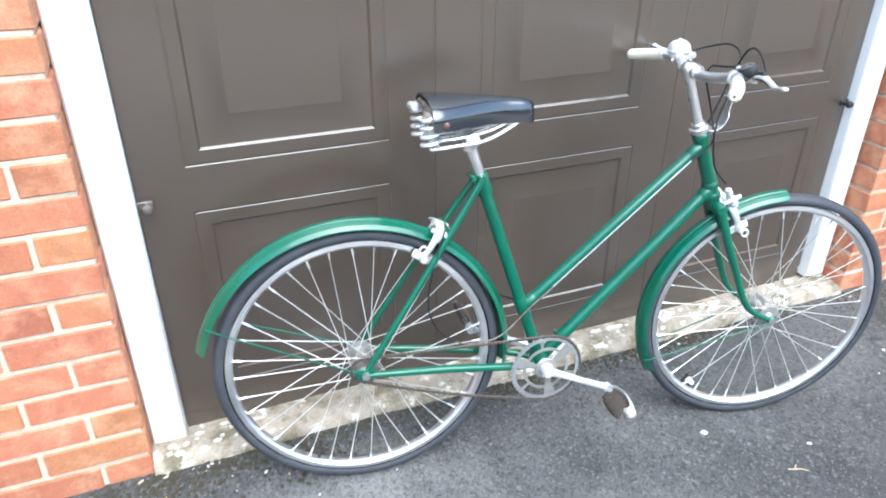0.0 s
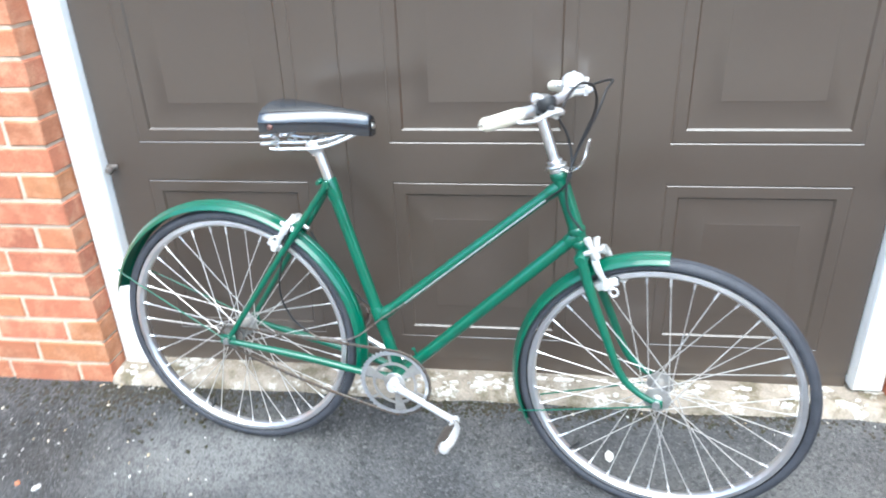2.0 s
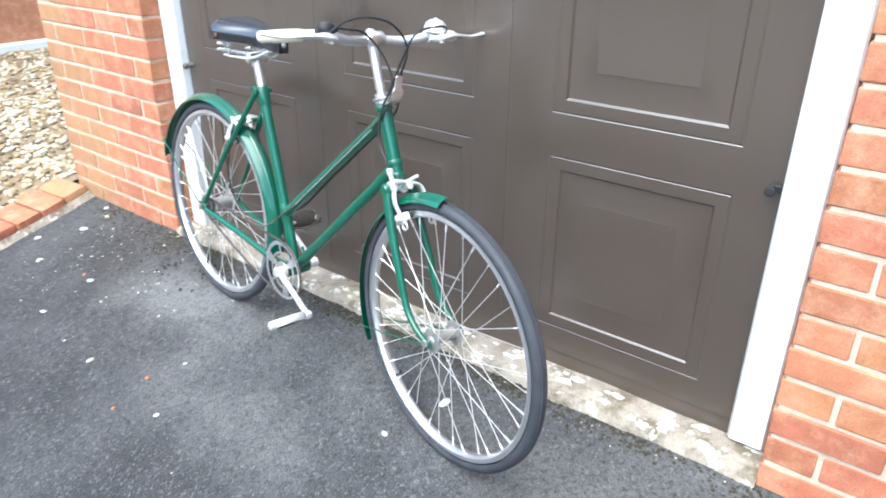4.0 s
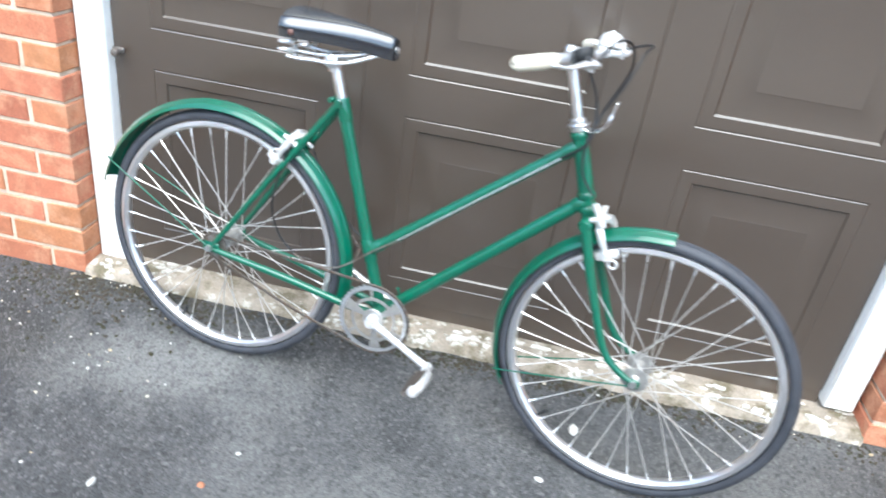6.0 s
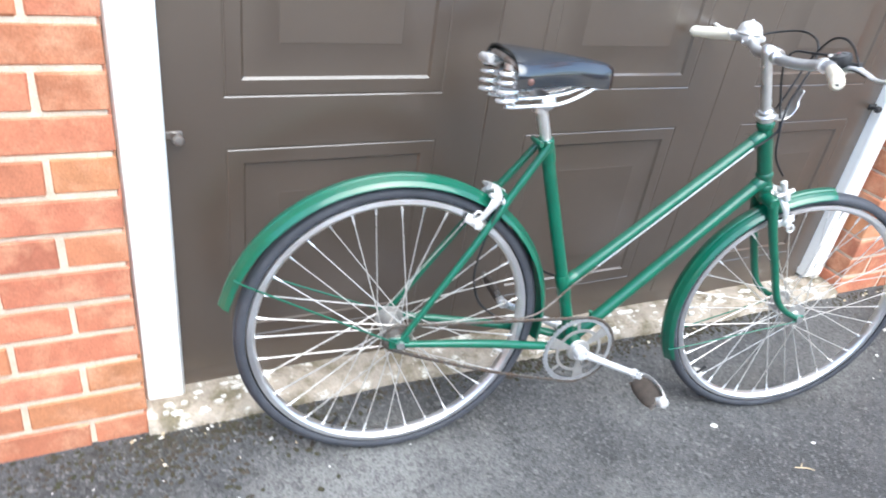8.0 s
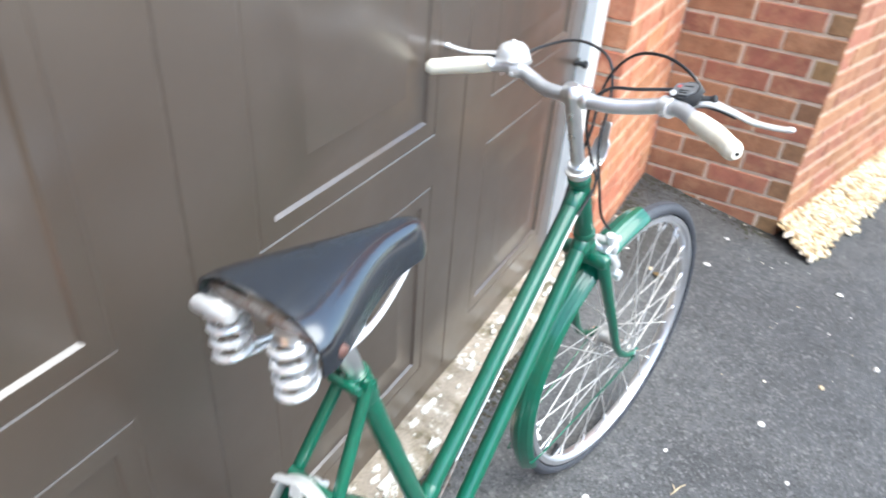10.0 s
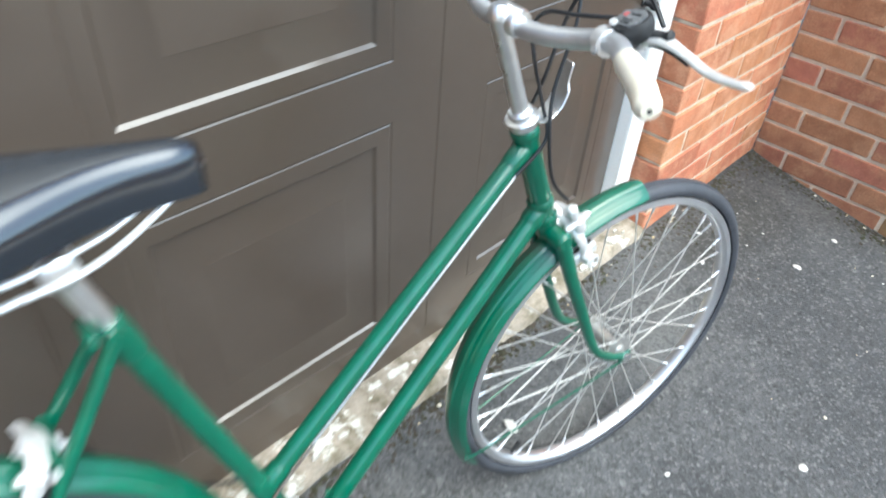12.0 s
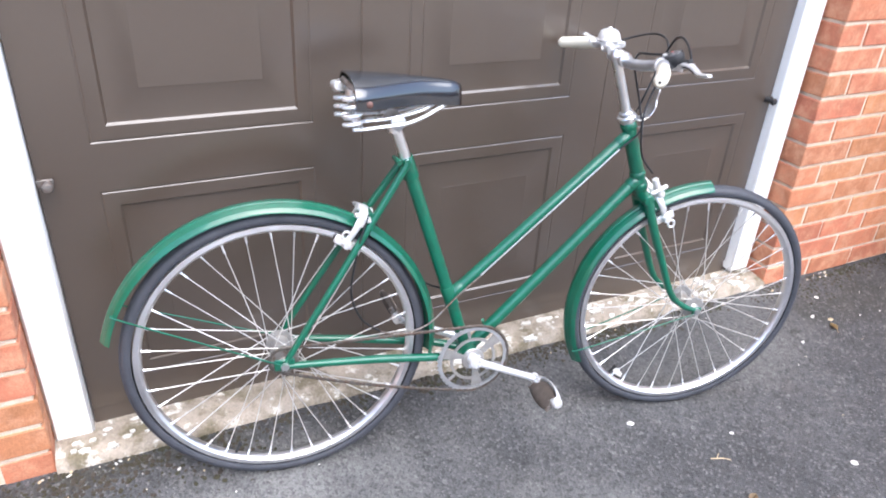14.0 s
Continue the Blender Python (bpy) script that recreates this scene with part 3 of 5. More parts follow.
def kerb_bricks():
    """A row of bricks laid flat, ends to the drive, that holds the gravel in, with a mortar fillet at their foot."""
    root = thing("brick_edging", None, None, "orange bricks laid flat as edging of the gravel bed", "edging", "structure")
    rnd = random.Random(31)
    ang = math.degrees(math.atan2(EDGE_DIR.y, EDGE_DIR.x))
    for i in range(8):
        p = EDGE_A + EDGE_DIR * (0.004 + i * 0.1115)
        fall = math.degrees(math.atan2(ground_z(0, p.y - 0.1) - ground_z(0, p.y), 0.1))
        m = pose(p.x, p.y, ground_z(p.x, p.y) - 0.008 + rnd.uniform(-0.002, 0.002), 0, 0, ang + rnd.uniform(-0.8, 0.8)) @ Matrix.Rotation(radians(-fall), 4, "Y")
        part("brick", chamfered(bmesh.new(), (0, -0.208, 0), (0.1035, rnd.uniform(-0.003, 0.003), 0.065), 0.004, 0.0014, rnd), BRICK, root, m=m, smooth=False)
    bm = bmesh.new()
    prev = None
    for i in range(24):
        p = EDGE_A + EDGE_DIR * (i * 0.038)
        ring = []
        for out, up in ((0.012, 0.024), (-0.004, 0.024), (-0.012 + 0.004 * noise.noise((i * 0.7, 0, 0)), 0.014), (-0.030 + 0.010 * noise.noise((i * 0.5, 3, 0)), -0.004)):
            q = p + EDGE_OUT * out
            ring.append(bm.verts.new((q.x, q.y, ground_z(q.x, q.y) + up)))
        if prev:
            for k in range(3):
                bm.faces.new((prev[k], ring[k], ring[k + 1], prev[k + 1]))
        prev = ring
    part("mortar_fillet", bm, CONCRETE, root, "pale mortar fillet at the foot of the bricks")
    return root


kerb_bricks()

bm = chamfered(bmesh.new(), (-4.95, -2.5, -0.2), (-4.75, 4.0, 2.6), 0.003)
thing("wall_far", bm, BRICK, "orange-red house wall beyond the gravel bed", "wall", "structure", smooth=False)
# Unseen wall added to cut the bright horizon out of door and paint reflections.
thing("wall_opposite", block((-14.0, -10.4, -0.2), (14.0, -10.0, 2.7), 0.01), BRICK_BROWN, "unseen red-brown wall added opposite the garage to darken reflections", "wall", "structure", smooth=False)
thing("wall_plinth", block((-4.76, -2.4, 0.05), (-4.66, 3.9, 0.27), 0.008), PLINTH, "pale rendered plinth at the foot of the house wall", "plinth", "structure")

SPLAY_DIR = Vector((math.cos(radians(SPLAY)), math.sin(radians(SPLAY))))
SPLAY_OUT = Vector((SPLAY_DIR.y, -SPLAY_DIR.x))


def strip_z(x, y):
    d = (Vector((x, y)) - Vector((RETURN_X, RETURN_END))).dot(SPLAY_OUT)
    return ground_z(x, y) + 0.06 * (1 - ease(0.0, 0.24, d)) - 0.004


rnd = random.Random(23)
spots = []
while len(spots) < 2100:
    s, d = rnd.uniform(-0.05, 1.95), rnd.uniform(0.0, 0.22)
    if s < 0 and d < 0.04:
        continue
    if d > 0.175 + 0.04 * noise.noise((s * 6, 0.5, 0)):
        continue
    p = Vector((RETURN_X, RETURN_END)) + SPLAY_DIR * s + SPLAY_OUT * d
    spots.append((p.x, p.y, rnd.uniform(0.008, 0.017)))
pebbles("gravel_strip", "yellow gravel heaped along the foot of the brick wall", spots, STONES[:4] + [STONES[0]], 6, strip_z)
bm = bmesh.new()
prev = None
for i in range(40):
    s = -0.02 + 1.97 * i / 39
    ring = []
    for d in (0.0, 0.05, 0.10, 0.15, 0.18):
        p = Vector((RETURN_X, RETURN_END)) + SPLAY_DIR * s + SPLAY_OUT * d
        ring.append(bm.verts.new((p.x, p.y, strip_z(p.x, p.y) + 0.002 - 0.05 * (d > 0.17))))
    if prev:
        for q in range(4):
            bm.faces.new((prev[q], ring[q], ring[q + 1], prev[q + 1]))
    prev = ring
thing("strip_soil", bm, STONES[2], "ochre grit under the gravel strip", "soil", "structure")
# Cream block stands in for an unidentified pale object past the wall.
far = Vector((RETURN_X, RETURN_END)) + SPLAY_DIR * 2.02
thing("gate_pier", block((far.x - 0.0, far.y - 0.35, -0.2), (far.x + 0.5, far.y + 0.2, 1.1), 0.01), PLINTH, "plain cream block for an unidentified pale object past the brick wall", "gate pier", "structure")


# ---- dirt along the walls, loose stones, leaves ----
def dirt():
    rnd = random.Random(41)
    spots = []
    for _ in range(8500):
        u = rnd.random()
        if u < 0.47:
            x = rnd.uniform(-1.12, 1.2)
            y = -0.108 - abs(rnd.gauss(0, 0.024 if x > -0.6 else 0.055))
        elif u < 0.64:
            x, y = rnd.uniform(1.1, 1.8), -0.108 - abs(rnd.gauss(0, 0.042))
        elif u < 0.67:
            x, y = rnd.gauss(-1.12, 0.22), -0.12 - abs(rnd.gauss(0, 0.13))
        elif u < 0.86:
            x = -1.05 - 0.68 * rnd.random() ** 1.4
            y = -0.108 - abs(rnd.gauss(0, 0.050))
        else:
            x, y = RETURN_X - 0.006 - abs(rnd.gauss(0, 0.03)), rnd.uniform(RETURN_END, -0.1)
        spots.append((x, y, rnd.choice((0.002, 0.003, 0.003, 0.004, 0.005, 0.007))))
    ob = pebbles("moss", "moss and dark dirt gathered along the foot of the walls", spots, [MOSS, EARTH, EARTH, MOSS], 8, lambda x, y: ground_z(x, y) - 0.004)
    return tagged(ob, category="moss")


dirt()


def crumbs():
    """Flaked mortar and paint lying along the foot of the piers and the sill."""
    rnd = random.Random(77)
    spots = []
    for _ in range(56):
        u = rnd.random()
        if u < 0.34:
            x, y = rnd.uniform(1.08, 1.42), -0.108 - abs(rnd.gauss(0, 0.012))
        elif u < 0.70:
            x, y = rnd.uniform(-1.16, -0.95), -0.112 - abs(rnd.gauss(0, 0.014))
        elif u < 0.85:
            x, y = rnd.uniform(0.2, 1.1), -0.116 - abs(rnd.gauss(0, 0.012))
        else:
            x, y = RETURN_X - 0.008 - abs(rnd.gauss(0, 0.012)), rnd.uniform(-0.60, -0.30)
        spots.append((x, y, rnd.choice((0.002, 0.002, 0.003, 0.003, 0.004, 0.005))))
    ob = pebbles("mortar_crumbs", "white crumbs of mortar and flaked paint at the foot of the wall", spots, [GREY_STONE, STONE, GREY_STONE, STONES[3]], 12, lambda x, y: ground_z(x, y))
    return tagged(ob, category="crumbs")


crumbs()
rnd = random.Random(43)
spots = []
for _ in range(120):
    if rnd.random() < 0.66:
        x, y = rnd.gauss(-1.20, 0.26), -0.16 - abs(rnd.gauss(0, 0.36))
    elif rnd.random() < 0.5:
        x, y = rnd.uniform(-1.1, 1.6), rnd.uniform(-1.3, -0.2)
    else:
        x, y = rnd.uniform(0.9, 1.75), rnd.uniform(-0.95, -0.2)
    if x < -1.5 and (Vector((x, y)) - EDGE_A).dot(EDGE_OUT) > -0.04:
        continue
    spots.append((x, y, rnd.choice((0.002, 0.0025, 0.0025, 0.003, 0.0035, 0.0045))))
pebbles("stray_stones", "stray pale stones scattered over the asphalt", spots, [GREY_STONE, STONES[3], GREY_STONE, STONE], 9, lambda x, y: ground_z(x, y))


def loose_stone(x, y, r, colour, seed):
    """One worn chip of stone lying on the asphalt."""
    rnd = random.Random(seed)
    bm = bmesh.new()
    bmesh.ops.create_icosphere(bm, subdivisions=2, radius=1.0)
    wide, deep, tall = r * rnd.uniform(1.0, 1.4), r * rnd.uniform(0.7, 1.0), r * rnd.uniform(0.40, 0.6)
    for v in bm.verts:
        k = 1 + 0.30 * noise.noise(v.co * 1.3 + Vector((seed, 0, 0)))
        v.co = Vector((v.co.x * wide * k, v.co.y * deep * k, v.co.z * tall * k))
    m = pose(x, y, ground_z(x, y) + tall * 0.55, 0, 0, rnd.uniform(0, 180))
    mat, tone = (WHITE_STONE, "white") if colour == "w" else (ORANGE_STONE, "orange") if colour == "o" else (STONE, "cream")
    return thing("stone", bm, mat, "small %s stone lying loose on the asphalt drive" % tone, "stone", "", "loose stones on the drive", m=m, sharp=35)


LOOSE = ((-1.134, -0.463, 0.0105, "w"), (-1.195, -0.453, 0.0085, "o"), (-0.700, -0.700, 0.010, "w"), (-0.468, -0.645, 0.008, "o"), (0.358, -0.262, 0.015, "w"), (0.803, -0.745, 0.010, "w"),
         (1.420, -0.455, 0.010, "w"), (1.600, -0.885, 0.011, "w"), (1.265, -1.019, 0.010, "w"), (1.066, -0.876, 0.008, "c"), (0.285, -0.425, 0.009, "w"),
         (-1.640, -0.415, 0.011, "w"), (-1.516, -0.281, 0.012, "w"), (-1.458, -0.495, 0.012, "w"), (-1.513, -0.176, 0.010, "c"), (-1.579, -0.139, 0.010, "w"), (-0.305, -0.721, 0.008, "w"),
         (0.645, -0.834, 0.006, "w"), (0.544, -0.547, 0.005, "w"), (1.274, -0.203, 0.007, "w"), (1.180, -0.270, 0.007, "w"), (1.235, -0.300, 0.009, "c"), (1.046, -0.349, 0.006, "w"), (1.642, -0.481, 0.008, "w"), (-1.106, -0.654, 0.009, "w"), (-0.437, -0.775, 0.007, "o"), (-0.424, -0.545, 0.005, "w"))
for i, (x, y, r, colour) in enumerate(LOOSE):
    loose_stone(x, y, r, colour, 50 + i)


def twig():
    """A dry stalk with a side shoot lying on the drive."""
    z = ground_z(0.45, -0.607) + 0.0035
    bm = tube(spline([Vector((0.425, -0.592, z)), Vector((0.440, -0.600, z + 0.002)), Vector((0.458, -0.606, z + 0.001)), Vector((0.476, -0.616, z - 0.003))], 4), [0.0016] * 8 + [0.0015, 0.0014, 0.0012, 0.0010, 0.0008], 8)
    sweep(bm, [Vector((0.440, -0.600, z + 0.002)), Vector((0.450, -0.592, z + 0.004)), Vector((0.456, -0.589, z + 0.003))], [0.0016, 0.0013, 0.0009], 6)
    return thing("twig", bm, STONE, "dry pale twig lying on the asphalt drive", "twig")


def fallen_leaf(x, y, turn, mat, label):
    """A curled dry leaf: a pointed blade folded along its midrib, with a stalk."""
    bm = bmesh.new()
    n = 8
    rows = []
    for i in range(n + 1):
        f = i / n
        half = 0.0105 * math.sin(math.pi * f) ** 0.8 + 0.0003
        lift = 0.0035 + 0.004 * f * f
        rows.append([bm.verts.new((-0.018 + 0.036 * f, side * half, lift + abs(side) * half * 0.45)) for side in (-1, -0.5, 0, 0.5, 1)])
    for a, b in zip(rows, rows[1:]):
        for k in range(4):
            bm.faces.new((a[k], a[k + 1], b[k + 1], b[k]))
    bmesh.ops.solidify(bm, geom=bm.faces[:], thickness=0.0006)
    sweep(bm, [Vector((-0.018, 0, 0.0035)), Vector((-0.026, 0.002, 0.003)), Vector((-0.032, 0.005, 0.002))], [0.0008, 0.0007, 0.0006], 6)
    return thing("leaf", bm, mat, label, "leaf", "", "fallen leaves", m=pose(x, y, ground_z(x, y) - 0.001, 0, 0, turn))


twig()
fallen_leaf(0.442, -0.727, 20, STONES[4], "curled reddish-brown dry leaf on the asphalt drive")
fallen_leaf(1.215, -0.330, 75, LEAF, "curled yellow-brown dry leaf on the asphalt drive")

# ---- bicycle ----
# The bicycle's own axes: x forward, y to the door's side, z up in its leaning plane; origin under the rear hub's line on the drive.
B_FWD = Vector((0.99115, -0.13272, 0.0))
B_UP = Vector((0.01105, 0.08253, 0.99653))
B_LEFT = Vector((0.13226, 0.98771, -0.08326))
BIKE = Matrix(((B_FWD.x, B_LEFT.x, B_UP.x, -0.63), (B_FWD.y, B_LEFT.y, B_UP.y, -0.24854), (B_FWD.z, B_LEFT.z, B_UP.z, 0.0), (0, 0, 0, 1)))
REAR, FRONT, BB = Vector((0.022, 0, 0.341)), Vector((1.075, 0, 0.314)), Vector((0.459, 0, 0.268))
TYRE_R, RIM_R = 0.327, 0.301
HEAD_TOP, HEAD_LOW = Vector((0.826, 0, 0.808)), Vector((0.884, 0, 0.645))
AXIS = (HEAD_TOP - HEAD_LOW).normalized()
STEER = -7.0
TURN_BARS = Matrix.Translation(HEAD_TOP) @ Matrix.Rotation(radians(STEER), 4, AXIS) @ Matrix.Translation(-HEAD_TOP)
SEAT_TOP = Vector((0.304, 0, 0.759))

bike = thing("bicycle", None, None, "green lady's bicycle with chrome fittings leaning against the garage door", "bicycle", m=BIKE)


def on_seat_tube(z):
    t = (z - BB.z) / (SEAT_TOP.z - BB.z)
    return BB.lerp(SEAT_TOP, t)


def lug(bm, a, b, r):
    sweep(bm, [a, a.lerp(b, 0.06), a.lerp(b, 0.94), b], [r * 0.94, r, r, r * 0.94], 16)


def frame_parts():
    bm = tube([BB, SEAT_TOP], 0.0143, 16)
    lug(bm, on_seat_tube(0.715), SEAT_TOP + (SEAT_TOP - BB).normalized() * 0.004, 0.0172)
    lug(bm, on_seat_tube(0.393), on_seat_tube(0.447), 0.0165)
    part("seat_tube", bm, GREEN, bike)
    bm = tube([on_seat_tube(0.420), HEAD_TOP + Vector((0.006, 0, -0.030))], 0.0132, 16)
    a, b = on_seat_tube(0.420), HEAD_TOP + Vector((0.006, 0, -0.030))
    lug(bm, a, a.lerp(b, 0.07), 0.0150)
    lug(bm, a.lerp(b, 0.94), b, 0.0150)
    part("top_tube", bm, GREEN, bike)
    a, b = BB, HEAD_LOW + Vector((-0.010, 0, 0.026))
    bm = tube([a, b], 0.0146, 16)
    lug(bm, a.lerp(b, 0.95), b, 0.0165)
    part("down_tube", bm, GREEN, bike)
    bm = tube([HEAD_LOW, HEAD_TOP], 0.0168, 18)
    d = (HEAD_TOP - HEAD_LOW).normalized()
    for p in (HEAD_LOW, HEAD_TOP - d * 0.016, HEAD_LOW + d * 0.03):
        sweep(bm, [p, p + d * 0.003, p + d * 0.013, p + d * 0.016], [0.0175, 0.0195, 0.0195, 0.0175], 18)
    part("head_tube", bm, GREEN, bike)
    bm = lathe(bmesh.new(), [(0.0, -0.036), (0.0205, -0.036), (0.0215, -0.034), (0.0215, 0.034), (0.0205, 0.036), (0.0, 0.036)], 24, BB, closed=False)
    part("bottom_bracket", bm, GREEN, bike)
    for s in (-1, 1):
        end = REAR + Vector((-0.006, s * 0.060, -0.004))
        bm = tube(spline([BB + Vector((-0.012, s * 0.016, -0.002)), BB + Vector((-0.08, s * 0.034, 0.012)), BB.lerp(end, 0.55) + Vector((0, s * 0.012, 0.003)), end], 5), [0.0098] * 10 + [0.0098, 0.0094, 0.0088, 0.008, 0.0074, 0.0068], 12)
        part("chain_stay", bm, GREEN, bike)
        top = SEAT_TOP + Vector((-0.004, s * 0.019, -0.012))
        bm = tube([top + Vector((0.004, 0, 0.010)), top, top.lerp(end, 0.5) + Vector((0, s * 0.008, 0)), end + Vector((0.008, 0, 0.006))], [0.008, 0.0082, 0.0078, 0.0068], 12)
        lathe(bm, [(0.0, -0.004), (0.009, -0.004), (0.0095, 0.0), (0.009, 0.004), (0.0, 0.004)], 14, top + Vector((0.004, s * 0.002, 0.006)), closed=False)
        part("seat_stay", bm, GREEN, bike)
        bm = bmesh.new()
        chamfered(bm, REAR + Vector((-0.022, s * 0.061 - 0.0025, -0.014)), REAR + Vector((0.022, s * 0.061 + 0.0025, 0.014)), 0.006 / 2)
        part("dropout", bm, GREEN, bike)
    bridge = Vector((0.222, 0, 0.652))
    bm = tube([bridge + Vector((0, -0.034, 0)), bridge + Vector((0, 0.034, 0))], 0.006, 10)
    part("stay_bridge", bm, GREEN, bike)
    c = SEAT_TOP + Vector((-0.019, 0, -0.002))
    bm = tube([c + Vector((0, -0.021, 0)), c + Vector((0, -0.019, 0)), c + Vector((0, 0.019, 0)), c + Vector((0, 0.021, 0))], [0.005, 0.0062, 0.0062, 0.005], 10)
    sweep(bm, [c + Vector((0, -0.025, 0)), c + Vector((0, -0.021, 0))], 0.0052, 6)
    part("seat_bolt", bm, GREEN, bike)
    for p in (HEAD_LOW.lerp(BB, 0.22) + Vector((-0.012, 0.0, 0.010)), BB.lerp(HEAD_LOW, 0.12) + Vector((-0.008, 0, 0.014))):
        bm = tube([p, p + Vector((-0.004, -0.002, 0.010)), p + Vector((-0.006, -0.004, 0.018))], [0.0035, 0.003, 0.0045], 8)
        part("pump_peg", bm, GREEN, bike)


frame_parts()


def wheel_parts(centre, m, name, hub_half, seed, valve):
    """Hub, rim, tyre and 36 crossed spokes round the y axis."""
    hub_profile = [(0.0, -hub_half), (0.0048, -hub_half), (0.0048, -hub_half + 0.014), (0.010, -hub_half + 0.016), (0.0135, -0.036), (0.030, -0.034), (0.030, -0.031), (0.0155, -0.029), (0.0125, -0.01),
                   (0.0125, 0.01), (0.0155, 0.029), (0.030, 0.031), (0.030, 0.034), (0.0135, 0.036), (0.010, hub_half - 0.016), (0.0048, hub_half - 0.014), (0.0048, hub_half), (0.0, hub_half)]
    if name == "rear":
        hub_profile = [(0.019 if 0.012 < r < 0.02 and abs(o) < 0.031 else 0.031 if r == 0.030 else r, o) for r, o in hub_profile]
    wheel = part("wheel", lathe(bmesh.new(), hub_profile, 24, closed=False), DULL_STEEL, bike, "chrome-rimmed spoked bicycle wheel with grey-black tyre", m @ Matrix.Translation(centre))
    rim = [(RIM_R, -0.0125), (RIM_R + 0.001, -0.0095), (RIM_R - 0.008, -0.0085), (RIM_R - 0.0105, 0.0), (RIM_R - 0.008, 0.0085), (RIM_R + 0.001, 0.0095), (RIM_R, 0.0125),
           (RIM_R - 0.010, 0.0135), (RIM_R - 0.0145, 0.0095), (RIM_R - 0.0165, 0.004), (RIM_R - 0.0165, -0.004), (RIM_R - 0.0145, -0.0095), (RIM_R - 0.010, -0.0135)]
    part("rim", lathe(bmesh.new(), rim, 96), RIM, wheel)
    w = 0.0165
    mid = (TYRE_R + RIM_R) / 2 - 0.001
    tyre = []
    for k in range(15):
        a = radians(-125 + 250 * k / 14)
        tyre.append((mid + (TYRE_R - mid) * math.cos(a) * (1.0 if abs(a) > 0.5 else 0.985), w * math.sin(a) * 1.02))
    bm = lathe(bmesh.new(), tyre, 120)
    for o in (-0.005, 0.005):
        lathe(bm, [(TYRE_R - 0.0012, o - 0.0022), (TYRE_R + 0.0006, o - 0.0015), (TYRE_R + 0.0006, o + 0.0015), (TYRE_R - 0.0012, o + 0.0022)], 120)
    part("tyre", bm, TYRE, wheel)
    meshes = []
    for cross in (1, -1):
        for side in (-1, 1):
            a = radians(cross * 62)
            start = Vector((0.0275 * math.sin(a), side * (0.0325 + 0.0016 * cross), 0.0275 * math.cos(a)))
            end = Vector((0.0, side * 0.003, RIM_R - 0.014))
            bm = tube([start, start.lerp(end, 0.5), start.lerp(end, 0.915), start.lerp(end, 0.930), end], [0.0012, 0.0012, 0.0012, 0.0023, 0.0027], 6)
            for f in bm.faces:
                f.material_index = 1 if f.calc_center_median().z > start.lerp(end, 0.91).z else 0
            meshes.append(crease(finish("spoke", bm, [SPOKE, POLISHED]), 30))
    for k in range(36):
        part("spoke", meshes[k % 4], None, wheel, m=Matrix.Rotation(radians(10 * k + seed), 4, "Y"))
    a = radians(valve)
    d = Vector((math.sin(a), 0, math.cos(a)))
    part("valve", tube([d * (RIM_R - 0.012), d * (RIM_R - 0.034), d * (RIM_R - 0.036), d * (RIM_R - 0.046)], [0.0035, 0.0035, 0.0046, 0.0046], 8), RUBBER, wheel)
    for s in (-1, 1):
        part("axle_nut", tube([Vector((0, s * (hub_half - 0.006), 0)), Vector((0, s * (hub_half + 0.002), 0))], 0.0092, 6), CHROME, wheel)
    return wheel


STILL = Matrix.Identity(4)
wheel_parts(REAR, STILL, "rear", 0.073, -0.75, 205)
wheel_parts(FRONT, TURN_BARS, "front", 0.056, -0.1, 222)


def mudguard(centre, m, a0, a1, radius, label):
    """A curved, crowned steel strip from angle a0 to a1 (degrees from forward, upwards)."""
    bm = bmesh.new()
    width, n = 0.0285, 64
    cross = []
    last = 36
    for k in range(last + 1):
        u = -1 + 2 * k / last
        drop = 0.017 * abs(u) ** 2.4 + 0.0024 * ease(0.20, 0.32, abs(u)) - 0.0012 * ease(0.62, 0.72, abs(u))
        cross.append((u * width, drop))
    shells = []
    for t in (0.0, 0.0014):
        rows = []
        for i in range(n + 1):
            f = i / n
            a = radians(a0 + (a1 - a0) * f)
            tip = min(f, 1 - f) * n
            squeeze = 1.0 if tip > 2 else (0.90, 0.965, 0.99)[int(tip)]
            rows.append([bm.verts.new(((radius - t - d) * math.cos(a), o * squeeze, (radius - t - d) * math.sin(a))) for o, d in cross])
        shells.append(rows)
    for s, rows in enumerate(shells):
        for a, b in zip(rows, rows[1:]):
            for q in range(last):
                bm.faces.new((a[q], a[q + 1], b[q + 1], b[q]))
    o, i = shells
    for q in range(last):
        bm.faces.new((o[0][q], o[0][q + 1], i[0][q + 1], i[0][q]))
        bm.faces.new((o[-1][q], o[-1][q + 1], i[-1][q + 1], i[-1][q]))
    for r in range(n):
        for q in (0, last):
            bm.faces.new((o[r][q], o[r + 1][q], i[r + 1][q], i[r][q]))
    return part("mudguard", bm, GREEN, bike, label, m @ Matrix.Translation(centre))


REAR_GUARD = Vector((0.016, 0, 0.334))
rear_guard = mudguard(REAR_GUARD, STILL, 165.5, -9.5, 0.359, "glossy green crowned steel mudguard over the rear wheel")
front_guard = mudguard(FRONT, TURN_BARS, 91.0, 207.0, 0.341, "glossy green crowned steel mudguard over the front wheel")


